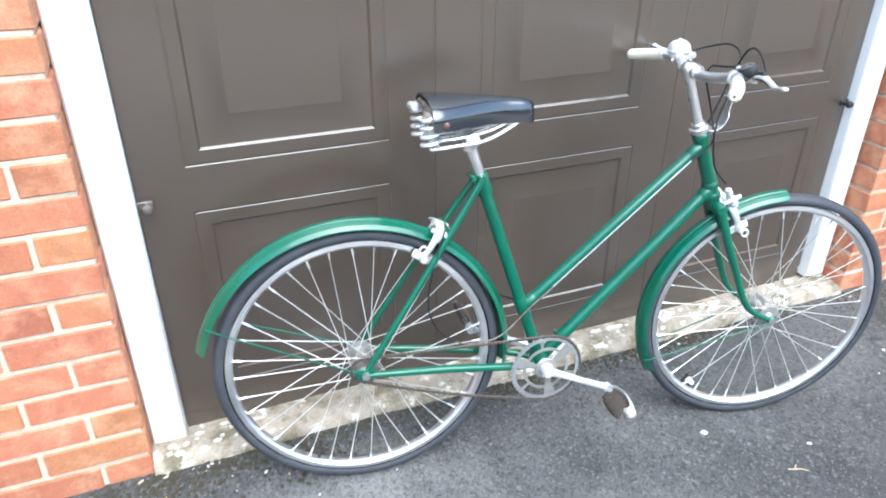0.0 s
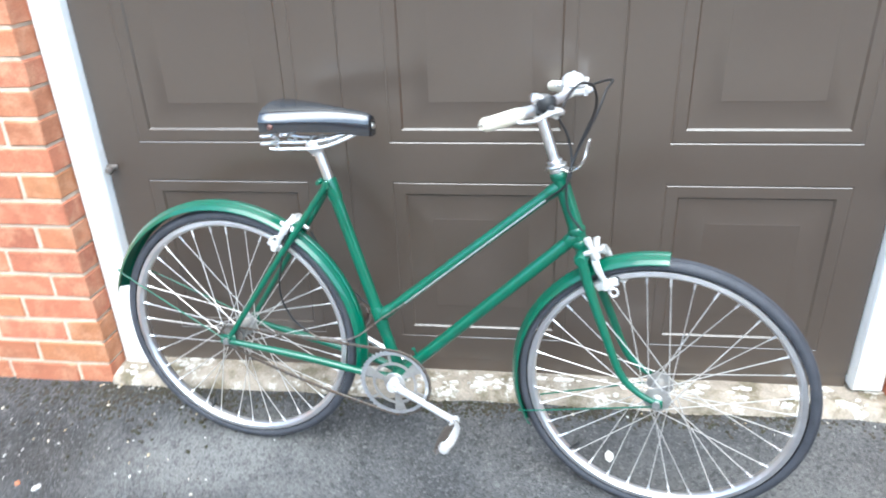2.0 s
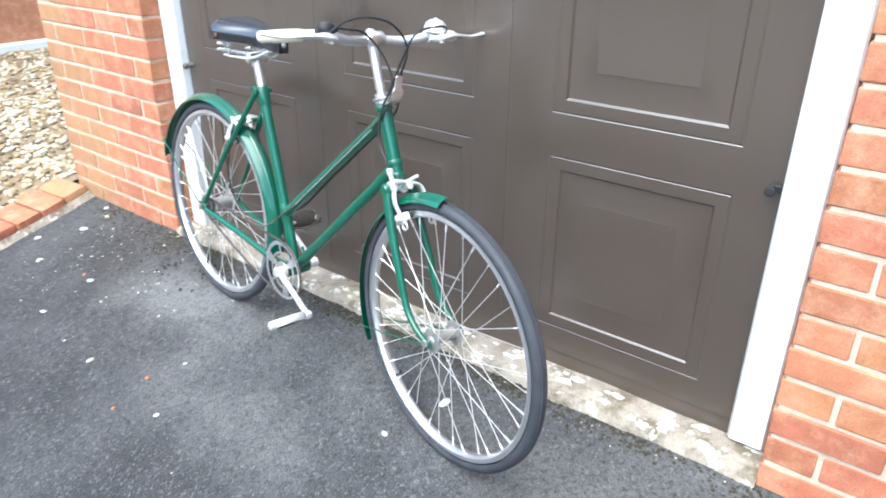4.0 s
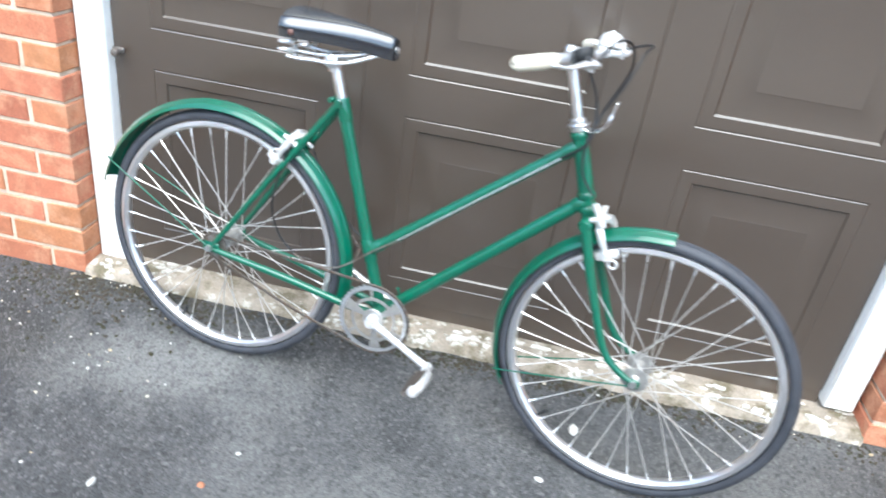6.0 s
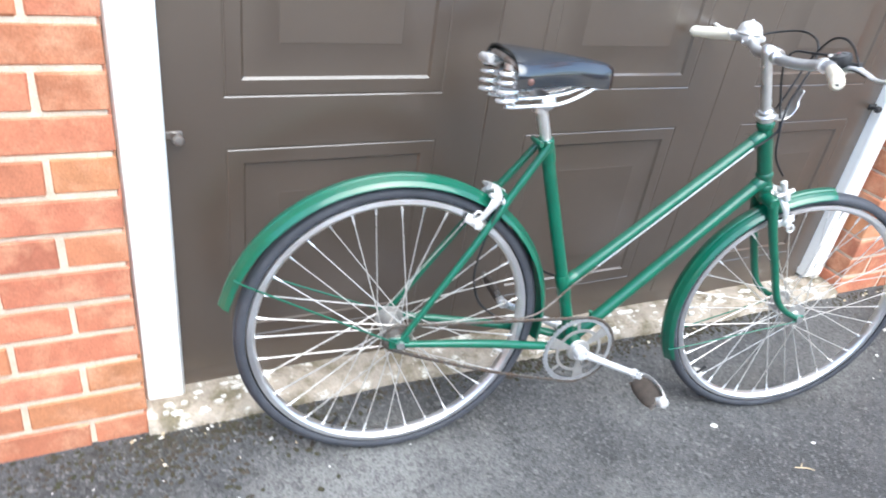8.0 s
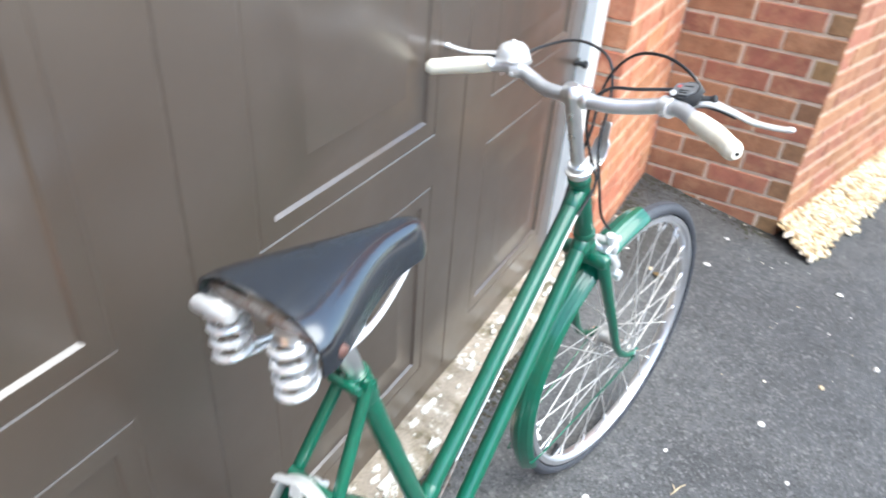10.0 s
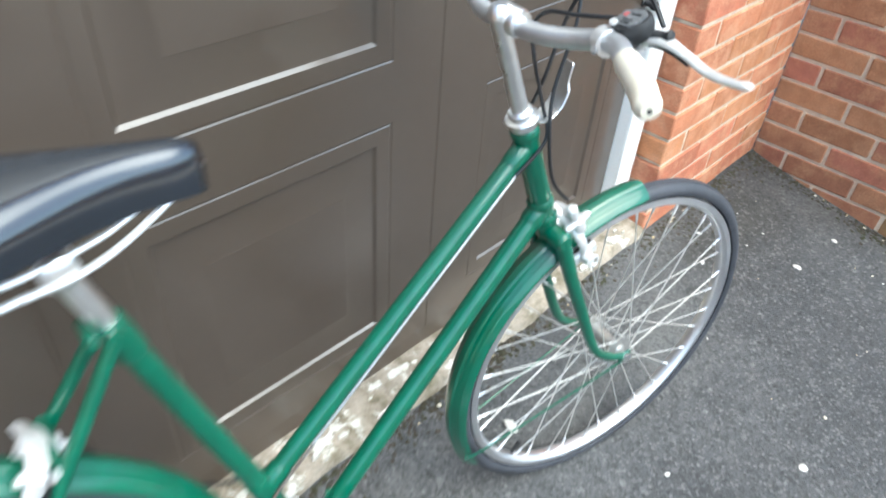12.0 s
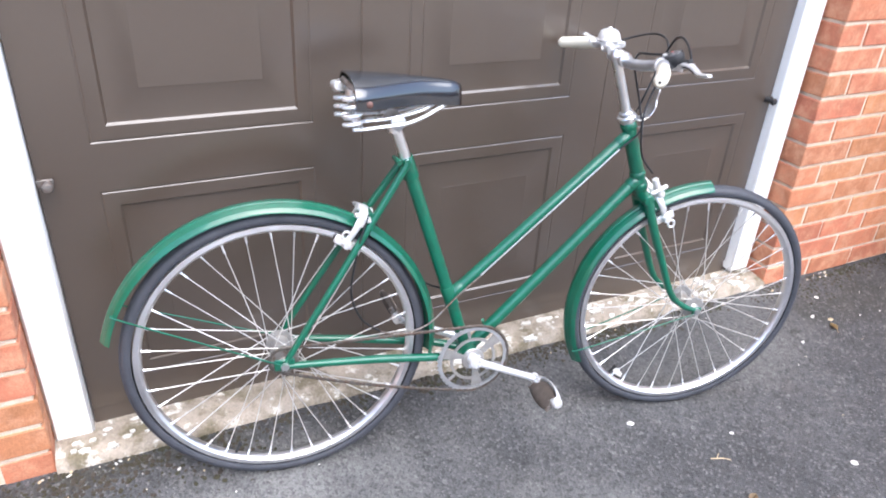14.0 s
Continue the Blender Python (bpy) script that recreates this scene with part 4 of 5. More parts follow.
def guard_stay(guard, angle, radius, hub_out, hub):
    a = radians(angle)
    p = Vector((radius * math.cos(a), 0, radius * math.sin(a)))
    for s in (-1, 1):
        line = spline([p + Vector((0, s * 0.024, 0)), p * 0.9 + Vector((0, s * 0.034, 0)), hub + Vector((0.004, s * hub_out, -0.004))], 6)
        part("mudguard_stay", tube(line, 0.0019, 8), GREEN, guard)


guard_stay(rear_guard, 154.0, 0.350, 0.066, REAR - REAR_GUARD)
guard_stay(front_guard, 199.0, 0.333, 0.054, Vector())


def fork():
    low = HEAD_LOW - AXIS * 0.006
    bm = bmesh.new()
    crown = low - AXIS * 0.012
    sweep(bm, [low + AXIS * 0.008, low - AXIS * 0.02], 0.0165, 16)
    sweep(bm, [crown + Vector((0, -0.046, 0)), crown + Vector((0, -0.040, 0)), crown + Vector((0, 0.040, 0)), crown + Vector((0, 0.046, 0))], [0.0105, 0.0150, 0.0150, 0.0105], 16)
    part("fork_crown", bm, GREEN, bike, m=TURN_BARS)
    for s in (-1, 1):
        pts = [crown + Vector((0, s * 0.034, 0.004)), crown - AXIS * 0.08 + Vector((0, s * 0.040, 0)), crown - AXIS * 0.165 + Vector((0.004, s * 0.045, 0)), Vector((0.992, s * 0.048, 0.374)), Vector((1.033, s * 0.050, 0.334)), FRONT + Vector((0.002, s * 0.050, 0.0))]
        line = spline(pts, 6)
        n = len(line)
        radii = [0.0125 - 0.0062 * (i / (n - 1)) for i in range(n)]
        bm = sweep(bmesh.new(), line, radii, 14, flat=1.0)
        chamfered(bm, FRONT + Vector((-0.012, s * 0.050 - 0.0025, -0.011)), FRONT + Vector((0.013, s * 0.050 + 0.0025, 0.011)), 0.0025)
        part("fork_blade", bm, GREEN, bike, m=TURN_BARS)


fork()


def headset_and_stem():
    bm = bmesh.new()
    for p, r, h in ((HEAD_TOP, 0.0185, 0.010), (HEAD_TOP + AXIS * 0.011, 0.0200, 0.006), (HEAD_TOP + AXIS * 0.018, 0.0165, 0.008)):
        sweep(bm, [p, p + AXIS * h * 0.2, p + AXIS * h * 0.8, p + AXIS * h], [r * 0.9, r, r, r * 0.9], 18)
    part("headset", bm, CHROME, bike)
    top = HEAD_TOP + AXIS * 0.158
    bm = tube([HEAD_TOP + AXIS * 0.02, top], 0.0112, 18)
    ext = Vector((0.789, 0, 0.950))
    sweep(bm, spline([top - AXIS * 0.010, top + Vector((0.012, 0, 0.0)), ext], 5), [0.0125] * 11, 14)
    sweep(bm, [ext + Vector((0, -0.021, 0)), ext + Vector((0, -0.018, 0)), ext + Vector((0, 0.018, 0)), ext + Vector((0, 0.021, 0))], [0.0145, 0.0165, 0.0165, 0.0145], 16)
    lathe(bm, [(0.0, 0.012), (0.008, 0.012), (0.0125, 0.006), (0.0125, -0.004), (0.0, -0.004)], 16, top, axis="z", closed=False)
    part("stem", bm, CHROME, bike, "chrome handlebar stem", TURN_BARS)
    # lamp bracket: a flat strap bent forward and up, with a narrower slotted end
    line = spline([HEAD_TOP + AXIS * 0.012 + Vector((0.012, 0, 0)), HEAD_TOP + Vector((0.024, 0, 0.006)), HEAD_TOP + Vector((0.044, 0, 0.016)), HEAD_TOP + Vector((0.055, 0, 0.036)), HEAD_TOP + Vector((0.058, 0, 0.056)), HEAD_TOP + Vector((0.062, 0, 0.074))], 5)
    bm = bmesh.new()
    sections = []
    n = len(line)
    for i, p in enumerate(line):
        d = (line[min(i + 1, n - 1)] - line[max(i - 1, 0)]).normalized()
        up = Vector((-d.z, 0, d.x)) * 0.0016
        f = i / (n - 1)
        half = 0.0145 if f < 0.62 else 0.0145 - 0.0055 * ease(0.62, 0.74, f)
        if i == n - 1:
            half *= 0.7
        sections.append([bm.verts.new(p + up * k + Vector((0, j * half, 0))) for j, k in ((-1, 0.4), (-0.94, 1), (0.94, 1), (1, 0.4), (1, -0.4), (0.94, -1), (-0.94, -1), (-1, -0.4))])
    for a, b in zip(sections, sections[1:]):
        for k in range(8):
            bm.faces.new((a[k], a[(k + 1) % 8], b[(k + 1) % 8], b[k]))
    bm.faces.new(sections[0][::-1])
    bm.faces.new(sections[-1])
    ring = [HEAD_TOP + AXIS * 0.013 + (Matrix.Rotation(radians(30 * k), 3, AXIS) @ Vector((0.0185, 0, 0.0066))) for k in range(12)]
    sweep(bm, ring, 0.0035, 8, closed=True)
    part("lamp_bracket", bm, CHROME, bike, "bent chrome lamp bracket", TURN_BARS)
    return ext


EXT = headset_and_stem()


# the bar sits a little askew in its clamp
BAR_TILT = Matrix.Translation((0, 0.009, -0.003)) @ Matrix.Translation(EXT) @ Matrix.Rotation(radians(-2.8), 4, "X") @ Matrix.Translation(-EXT)


def bar_line(s):
    """Half of the handlebar, from the stem to the end of the grip, on the side s; the right half sits further out."""
    out = 0.013 if s < 0 else 0.0
    return spline([EXT, EXT + Vector((0.001, s * 0.030, -0.002)), EXT + Vector((0.007, s * (0.058 + 0.4 * out), -0.002)), EXT + Vector((0.019, s * (0.088 + 0.8 * out), 0.002)), EXT + Vector((0.025, s * (0.118 + out), 0.009)), EXT + Vector((0.018, s * (0.146 + out), 0.013)), EXT + Vector((0.004, s * (0.172 + out), 0.011)), EXT + Vector((-0.044, s * (0.254 + out), 0.001))], 6)


def handlebar():
    left, right = bar_line(1), bar_line(-1)
    bar = part("handlebar", tube(right[:-4][::-1] + left[1:-4], 0.0110, 16), ALLOY, bike, "dull aluminium swept-back handlebar", TURN_BARS @ BAR_TILT)
    for s, line in ((1, left), (-1, right)):
        a = line[-7]
        a, b = a.lerp(line[-1], -0.10 if s > 0 else 0.05), a.lerp(line[-1], 0.96)
        n = 14
        pts = [a.lerp(b, i / n) + Vector((0.002 * math.sin(math.pi * i / n), s * 0.002 * math.sin(math.pi * i / n), 0)) for i in range(n + 1)] + [b + (b - a).normalized() * 0.006]
        radii = [0.0122, 0.0132] + [0.0120 + 0.0018 * math.sin(math.pi * (i / n) ** 0.8) for i in range(2, n - 1)] + [0.0132, 0.0122, 0.0075]
        grip = part("grip", tube(pts, radii, 18), IVORY, bar, "yellowed ivory plastic grip")
        tip = (b - a).normalized()
        # Black plug stands in for the shade inside the end hole.
        part("end_hole", tube([b + tip * 0.003, b + tip * 0.0068], 0.0026, 8), RUBBER, grip, "small black plug for the shaded hole in the grip's end")
        # brake lever: clamp and bracket, then the blade with its flared root and bulb end
        c = EXT + Vector((0.024, s * (0.124 if s > 0 else 0.138), 0.010))
        bm = tube([c + Vector((0.003, -s * 0.008, 0)), c + Vector((-0.003, s * 0.008, 0))], 0.0142, 16)
        sweep(bm, spline([c + Vector((0.004, 0, 0)), c + Vector((0.020, s * 0.006, -0.002)), c + Vector((0.034, s * 0.016, 0.0))], 4), [0.0105, 0.0098, 0.009, 0.0085, 0.0085, 0.0085, 0.009, 0.0095, 0.009], 12, flat=0.75, side=(0, 0, 1))
        bracket = part("lever_bracket", bm, WHITE_METAL, bar, "dull alloy brake lever bracket")
        part("clamp_screw", tube([c + Vector((-0.016, 0, -0.006)), c + Vector((-0.012, 0, -0.006))], 0.0042, 8), POLISHED, bracket)
        piv = c + Vector((0.034, s * 0.014, 0.0))
        blade = spline([piv + Vector((0.002, -s * 0.008, 0)), piv + Vector((0.003, s * 0.010, 0.004)), piv + Vector((0.001, s * 0.034, 0.006)), piv + Vector((-0.006, s * 0.066, 0.004)), piv + Vector((-0.015, s * 0.098, 0.001)), piv + Vector((-0.023, s * 0.130, 0.004)), piv + Vector((-0.026, s * 0.151, 0.008))], 5)
        n = len(blade)
        widths = [0.0072 + 0.0085 * math.exp(-((i / n - 0.16) / 0.17) ** 2) - 0.0008 * (i / n) for i in range(n)]
        for i, r in zip(range(n - 5, n), (0.0064, 0.0068, 0.0074, 0.0070, 0.0044)):
            widths[i] = r
        bm = sweep(bmesh.new(), blade, widths, 14, flat=0.55, side=(1, 0, 0))
        part("brake_lever", bm, WHITE_METAL, bar, "dull alloy brake lever")
        # Black strip paints the shade of the blade's hollow underside.
        part("lever_groove", tube([p + Vector((-widths[i + 7] * 0.72, 0, -0.0034)) for i, p in enumerate(blade[7:17])], 0.0021, 6), RUBBER, bar, "black strip for the shaded groove under the lever")
        part("pivot_screw", tube([piv + Vector((0.002, 0, -0.011)), piv + Vector((0.002, 0, 0.010))], 0.0048, 10), POLISHED, bracket)
    b = Vector((0.820, 0.138, EXT.z + 0.009))
    dome = [(0.0, 0.040), (0.007, 0.0395), (0.014, 0.0375), (0.0200, 0.0335), (0.0240, 0.0285), (0.0262, 0.0220), (0.0270, 0.016), (0.0280, 0.0150), (0.0280, 0.012), (0.0255, 0.010), (0.0, 0.010)]
    bell = part("bell", lathe(bmesh.new(), dome, 36, b, axis="z", closed=False), WHITE_METAL, bar, "domed dull chrome bicycle bell")
    part("cap_nut", lathe(bmesh.new(), [(0.0, 0.0430), (0.003, 0.0425), (0.0042, 0.0410), (0.0042, 0.039), (0.0, 0.039)], 12, b, axis="z", closed=False), POLISHED, bell)
    part("bell_clamp", sweep(bmesh.new(), [b + Vector((0, 0, -0.012)), b + Vector((0, 0, -0.006)), b + Vector((0, 0, 0.013))], [0.009, 0.0115, 0.012], 14), GREY_PLASTIC, bell, "grey clamp under the dome")
    lever = spline([b + Vector((-0.020, 0.016, 0.008)), b + Vector((-0.034, 0.018, 0.009)), b + Vector((-0.044, 0.010, 0.011))], 4)
    part("thumb_lever", tube(lever, [0.005] * (len(lever) - 3) + [0.006, 0.0075, 0.005], 10, flat=0.6), WHITE_METAL, bell)
    # gear trigger: round dark housing, tilted back, with a flat grey dial on top
    c = Vector((0.830, -0.156, EXT.z + 0.028))
    tilt = Matrix.Translation(c) @ Matrix.Rotation(radians(-24), 4, "Y") @ Matrix.Rotation(radians(-8), 4, "X")
    bm = lathe(bmesh.new(), [(0.0, -0.014), (0.013, -0.014), (0.0170, -0.010), (0.0190, -0.003), (0.0190, 0.004), (0.0178, 0.007), (0.0, 0.0075)], 28, (0, 0, 0), axis="z", closed=False)
    chamfered(bm, (-0.022, -0.010, -0.018), (-0.004, 0.010, -0.004), 0.003)
    chamfered(bm, (-0.013, 0.002, -0.008), (0.014, 0.023, 0.0075), 0.004)
    bm.transform(tilt)
    shifter = part("gear_trigger", bm, RUBBER, bar, "round dark gear trigger with a grey dial and black lever")
    dial = bmesh.new()
    outline = [(-0.013, 0.019), (0.009, 0.019), (0.0130, 0.006), (0.0140, -0.005), (0.009, -0.0125), (-0.004, -0.0145), (-0.013, -0.007)]
    for z in (0.004, 0.0088):
        dial.faces.new([dial.verts.new((x, y, z)) for x, y in outline])
    dial.verts.ensure_lookup_table()
    n = len(outline)
    for i in range(n):
        dial.faces.new((dial.verts[i], dial.verts[(i + 1) % n], dial.verts[n + (i + 1) % n], dial.verts[n + i]))
    dial.transform(tilt)
    part("dial", dial, DIAL_GREY, shifter, "scratched grey dial plate", smooth=False)
    mark = chamfered(bmesh.new(), (0.0005, 0.0090, 0.0086), (0.0065, 0.0150, 0.0094), 0.0004)
    mark.transform(tilt)
    part("mark", mark, RED_MARK, shifter, "small faded red mark")
    for x, y, w in ((-0.004, 0.002, 0.007), (-0.0085, 0.001, 0.006), (0.005, -0.001, 0.006)):
        rib = chamfered(bmesh.new(), (x - 0.0009, y - w, 0.0086), (x + 0.0009, y + w, 0.0096), 0.0003)
        rib.transform(tilt)
        part("dial_rib", rib, RUBBER, shifter)
    part("dial_screw", tube([tilt @ Vector((-0.0125, 0.0130, 0.0080)), tilt @ Vector((-0.0125, 0.0130, 0.0120))], 0.0042, 10), WHITE_METAL, shifter)
    lever = spline([c + Vector((0.010, -0.012, -0.006)), c + Vector((0.016, -0.024, -0.006)), c + Vector((0.018, -0.034, -0.004))], 4)
    part("trigger_lever", tube(lever, [0.0045] * (len(lever) - 3) + [0.0060, 0.0062, 0.004], 10), RUBBER, shifter)


handlebar()


def cables():
    lines = [
        ("brake_cable", [(0.862, 0.146, 0.962), (0.895, 0.120, 0.978), (0.922, 0.073, 0.989), (0.912, 0.015, 0.976), (0.897, -0.006, 0.930), (0.862, -0.012, 0.850), (0.848, -0.026, 0.795), (0.854, -0.034, 0.735), (0.886, -0.038, 0.694)]),
        ("brake_cable", [(0.844, -0.164, 0.972), (0.854, -0.136, 0.993), (0.870, -0.090, 1.004), (0.890, -0.036, 0.990), (0.894, 0.004, 0.940), (0.864, 0.008, 0.860), (0.850, 0.022, 0.805), (0.820, 0.018, 0.762), (0.780, 0.0165, 0.724), (0.600, 0.0165, 0.568), (0.460, 0.016, 0.447), (0.375, 0.022, 0.440), (0.296, 0.020, 0.520), (0.238, 0.016, 0.622)]),
        ("gear_cable", [(0.818, -0.134, 0.978), (0.804, -0.086, 0.972), (0.800, -0.046, 0.966), (0.814, -0.014, 0.936), (0.842, 0.004, 0.882), (0.853, -0.004, 0.830), (0.848, -0.020, 0.790), (0.804, -0.0145, 0.749)]),
        ("brake_cable", [(0.216, -0.036, 0.655), (0.202, -0.043, 0.622), (0.186, -0.046, 0.567), (0.173, -0.046, 0.483), (0.195, -0.041, 0.414), (0.236, -0.038, 0.376)]),
    ]
    for name, pts in lines:
        part(name, tube(spline(pts, 7), 0.0025, 8), CABLE, bike, "thin black cable")
    wire = spline([Vector((0.482, -0.0150, 0.471)), Vector((0.425, -0.019, 0.428)), Vector((0.347, -0.030, 0.368)), Vector((0.273, -0.036, 0.362)), Vector((0.236, -0.038, 0.376))], 5)
    part("cable_end", tube(wire, 0.0021, 8), RUSTY, bike, "grey cable casing behind the seat tube")
    a, b = Vector((0.806, -0.0142, 0.750)), Vector((0.480, -0.0142, 0.470))
    part("cable_sleeve", tube([a, b], 0.0019, 8), WIRE, bike, "white cable sleeve along the tube")


cables()


def caliper(pivot, hub, forward, m, label, lift, loop):
    """A side-pull brake outside the mudguard: pivot bolt, two arched arms down to the rim, pads and adjuster.
    Its own axes: z from the hub outwards, x away from the fork or stays, y across."""
    zc = (pivot - hub).normalized()
    reach = (pivot - hub).length - RIM_R + 0.009
    xc = Vector((zc.z, 0, -zc.x)) * forward
    yc = zc.cross(xc)
    place = Matrix(((xc.x, yc.x, zc.x, pivot.x), (xc.y, yc.y, zc.y, pivot.y), (xc.z, yc.z, zc.z, pivot.z), (0, 0, 0, 1)))
    near = -1 if yc.y > 0 else 1
    bm = tube([Vector((-0.03, 0, 0)), Vector((0.020, 0, 0))], 0.0050, 10)
    sweep(bm, [Vector((0.015, 0, 0)), Vector((0.022, 0, 0))], 0.0095, 6)
    sweep(bm, [Vector((-0.012, 0, 0)), Vector((-0.006, 0, 0))], 0.012, 14)
    body = part("brake_caliper", bm, WHITE_METAL, bike, label, m @ place)
    for s in (-1, 1):
        x = 0.007 + 0.005 * s
        line = spline([Vector((x, -s * 0.038, 0.016 + lift)), Vector((x, -s * 0.022, 0.013 + lift * 0.6)), Vector((x, s * 0.006, 0.006)), Vector((x, s * 0.031, -0.004)), Vector((x, s * 0.039, -reach * 0.4)), Vector((x, s * 0.036, -reach * 0.75)), Vector((x, s * 0.028, -reach))], 5)
        n = len(line)
        part("brake_arm", tube(line, [0.0088 - 0.0014 * ease(0.45, 0.75, i / n) for i in range(n)], 12, flat=0.55, side=(1, 0, 0)), WHITE_METAL, body)
        pad = chamfered(bmesh.new(), Vector((x - 0.026, s * 0.0185 - 0.0045, -reach - 0.006)), Vector((x + 0.026, s * 0.0185 + 0.0045, -reach + 0.006)), 0.002)
        part("brake_pad", pad, RUBBER, body)
        shoe = chamfered(bmesh.new(), Vector((x - 0.025, s * 0.0265 - 0.0045, -reach - 0.010)), Vector((x + 0.025, s * 0.0265 + 0.0045, -reach + 0.010)), 0.003)
        part("brake_shoe", shoe, WHITE_METAL, body)
        part("pad_nut", tube([Vector((x, s * 0.026, -reach)), Vector((x, s * 0.040, -reach)), Vector((x, s * 0.046, -reach))], [0.0100, 0.0100, 0.0075], 8), WHITE_METAL, body)
        ring = [Vector((x + 0.009 + 0.0085 * math.cos(radians(36 * q)), s * 0.034, -reach + loop + 0.0095 * math.sin(radians(36 * q)))) for q in range(10)]
        part("wheel_guide", sweep(bmesh.new(), ring, 0.0028, 8, closed=True), WHITE_METAL, body)
    # the cable's anchor above the near arm: a boss with a screw either side
    y = near * 0.034
    boss = tube([Vector((0.008, y, -0.006 + lift)), Vector((0.008, y, 0.004 + lift)), Vector((0.010, y, 0.014 + lift))], [0.0085, 0.0105, 0.0090], 12)
    sweep(boss, [Vector((-0.014, y, 0.013 + lift)), Vector((-0.009, y, 0.013 + lift)), Vector((0.024, y, 0.012 + lift)), Vector((0.029, y, 0.012 + lift))], [0.0045, 0.0062, 0.0062, 0.0050], 10)
    part("anchor", boss, WHITE_METAL, body)
    if lift < 0:
        return body
    bar = tube([Vector((0.006, y, z + lift)) for z in (0.018, 0.030, 0.031, 0.044, 0.046)], [0.0058, 0.0058, 0.0080, 0.0080, 0.0055], 10)
    part("cable_adjuster", bar, WHITE_METAL, body)
    return body


caliper(Vector((0.915, 0, 0.635)), FRONT, 1, TURN_BARS, "bright alloy front brake caliper", 0.002, -0.020)
caliper(Vector((0.2165, 0, 0.650)), REAR, -1, STILL, "bright alloy rear brake caliper", -0.020, 0.016)


def saddle():
    post_a = on_seat_tube(0.70)
    d = (SEAT_TOP - BB).normalized()
    top = SEAT_TOP + d * 0.090
    part("seat_post", tube([post_a, SEAT_TOP, top], 0.0122, 16), CHROME, bike, "dull chrome seat post")
    bm = bmesh.new()
    n, k = 30, 38
    rings = []
    for shell in (0.0, 0.004):
        rows = []
        for i in range(n + 1):
            f = i / n
            s = 0.186 + 0.232 * f
            half = 0.0205 + 0.0725 * (0.6 * (1 - f) ** 1.32 + 0.4 * (1 - ease(0.0, 0.80, f)) ** 1.1)
            if f < 0.06:
                half *= 0.95 + 0.05 * f / 0.06
            crown = 0.938 - 0.023 * f + 0.004 * math.sin(math.pi * f)
            skirt = 0.056 - 0.009 * f
            if f > 0.90:
                tip = ((f - 0.90) / 0.10) ** 2
                half *= 1 - 0.30 * tip
                crown -= 0.005 * tip
                skirt -= 0.005 * tip
            row = []
            for q in range(k + 1):
                u = -1 + 2 * q / k
                a = abs(u)
                sg = 1 if u >= 0 else -1
                t = radians(90) * a
                y = half * math.sin(t) ** 0.70 * (1 - 0.03 * ease(0.8, 1.0, a))
                z = crown - skirt * (1 - max(math.cos(t), 0.0) ** 0.66)
                row.append(bm.verts.new((s, sg * max(y - shell, 0.0), z - shell * (1 - a))))
            rows.append(row)
        rings.append(rows)
    for rows in rings:
        for a, b in zip(rows, rows[1:]):
            for q in range(k):
                bm.faces.new((a[q], a[q + 1], b[q + 1], b[q]))
    o, i2 = rings
    bm.faces.new(o[n])
    for r in range(n):
        for q in (0, k):
            bm.faces.new((o[r][q], o[r + 1][q], i2[r + 1][q], i2[r][q]))
    for e in (0, n):
        for q in range(k):
            bm.faces.new((o[e][q], o[e][q + 1], i2[e][q + 1], i2[e][q]))
    seat = part("saddle", bm, LEATHER, bike, "black leather sprung saddle with worn sheen", sharp=70)
    for s in (-1, 1):
        c = Vector((0.187, s * 0.045, 0.0))
        turns, per = 4.2, 14
        line = []
        for j in range(int(turns * per) + 1):
            a = 2 * math.pi * j / per
            line.append(c + Vector((0.0178 * math.cos(a), 0.0178 * math.sin(a), 0.840 + 0.070 * j / (turns * per))))
        part("spring", tube(line, 0.0042, 8), POLISHED, seat, "bright coil spring")
        rail = spline([Vector((0.186, s * 0.046, 0.838)), Vector((0.210, s * 0.040, 0.836)), Vector((0.245, s * 0.036, 0.838)), Vector((0.290, s * 0.033, 0.840)), Vector((0.330, s * 0.028, 0.850)), Vector((0.372, s * 0.020, 0.868)), Vector((0.395, s * 0.013, 0.878))], 6)
        part("rail", tube(rail, 0.0038, 8), POLISHED, seat)
        rail = spline([Vector((0.186, s * 0.040, 0.852)), Vector((0.225, s * 0.030, 0.850)), Vector((0.265, s * 0.026, 0.852)), Vector((0.320, s * 0.020, 0.860)), Vector((0.360, s * 0.015, 0.874))], 6)
        part("rail", tube(rail, 0.0033, 8), POLISHED, seat)
        part("cap", tube([Vector((0.188, s * 0.045, 0.906)), Vector((0.189, s * 0.045, 0.916))], 0.015, 14), CHROME, seat)
        part("rivet", tube([Vector((0.212, s * 0.078, 0.894)), Vector((0.212, s * 0.0850, 0.894)), Vector((0.212, s * 0.0868, 0.894))], [0.0064, 0.0064, 0.0040], 14), COPPER, seat, "tarnished copper rivet")
        part("rivet", tube([Vector((0.374, s * 0.016, 0.876)), Vector((0.374, s * 0.022, 0.876))], 0.005, 10), COPPER, seat, "tarnished copper rivet")
    part("nose_rivet", tube([Vector((0.416, 0, 0.889)), Vector((0.4195, 0, 0.889)), Vector((0.4215, 0, 0.889))], [0.007, 0.007, 0.004], 14), CHROME, seat, "chrome rivet in the saddle's nose")
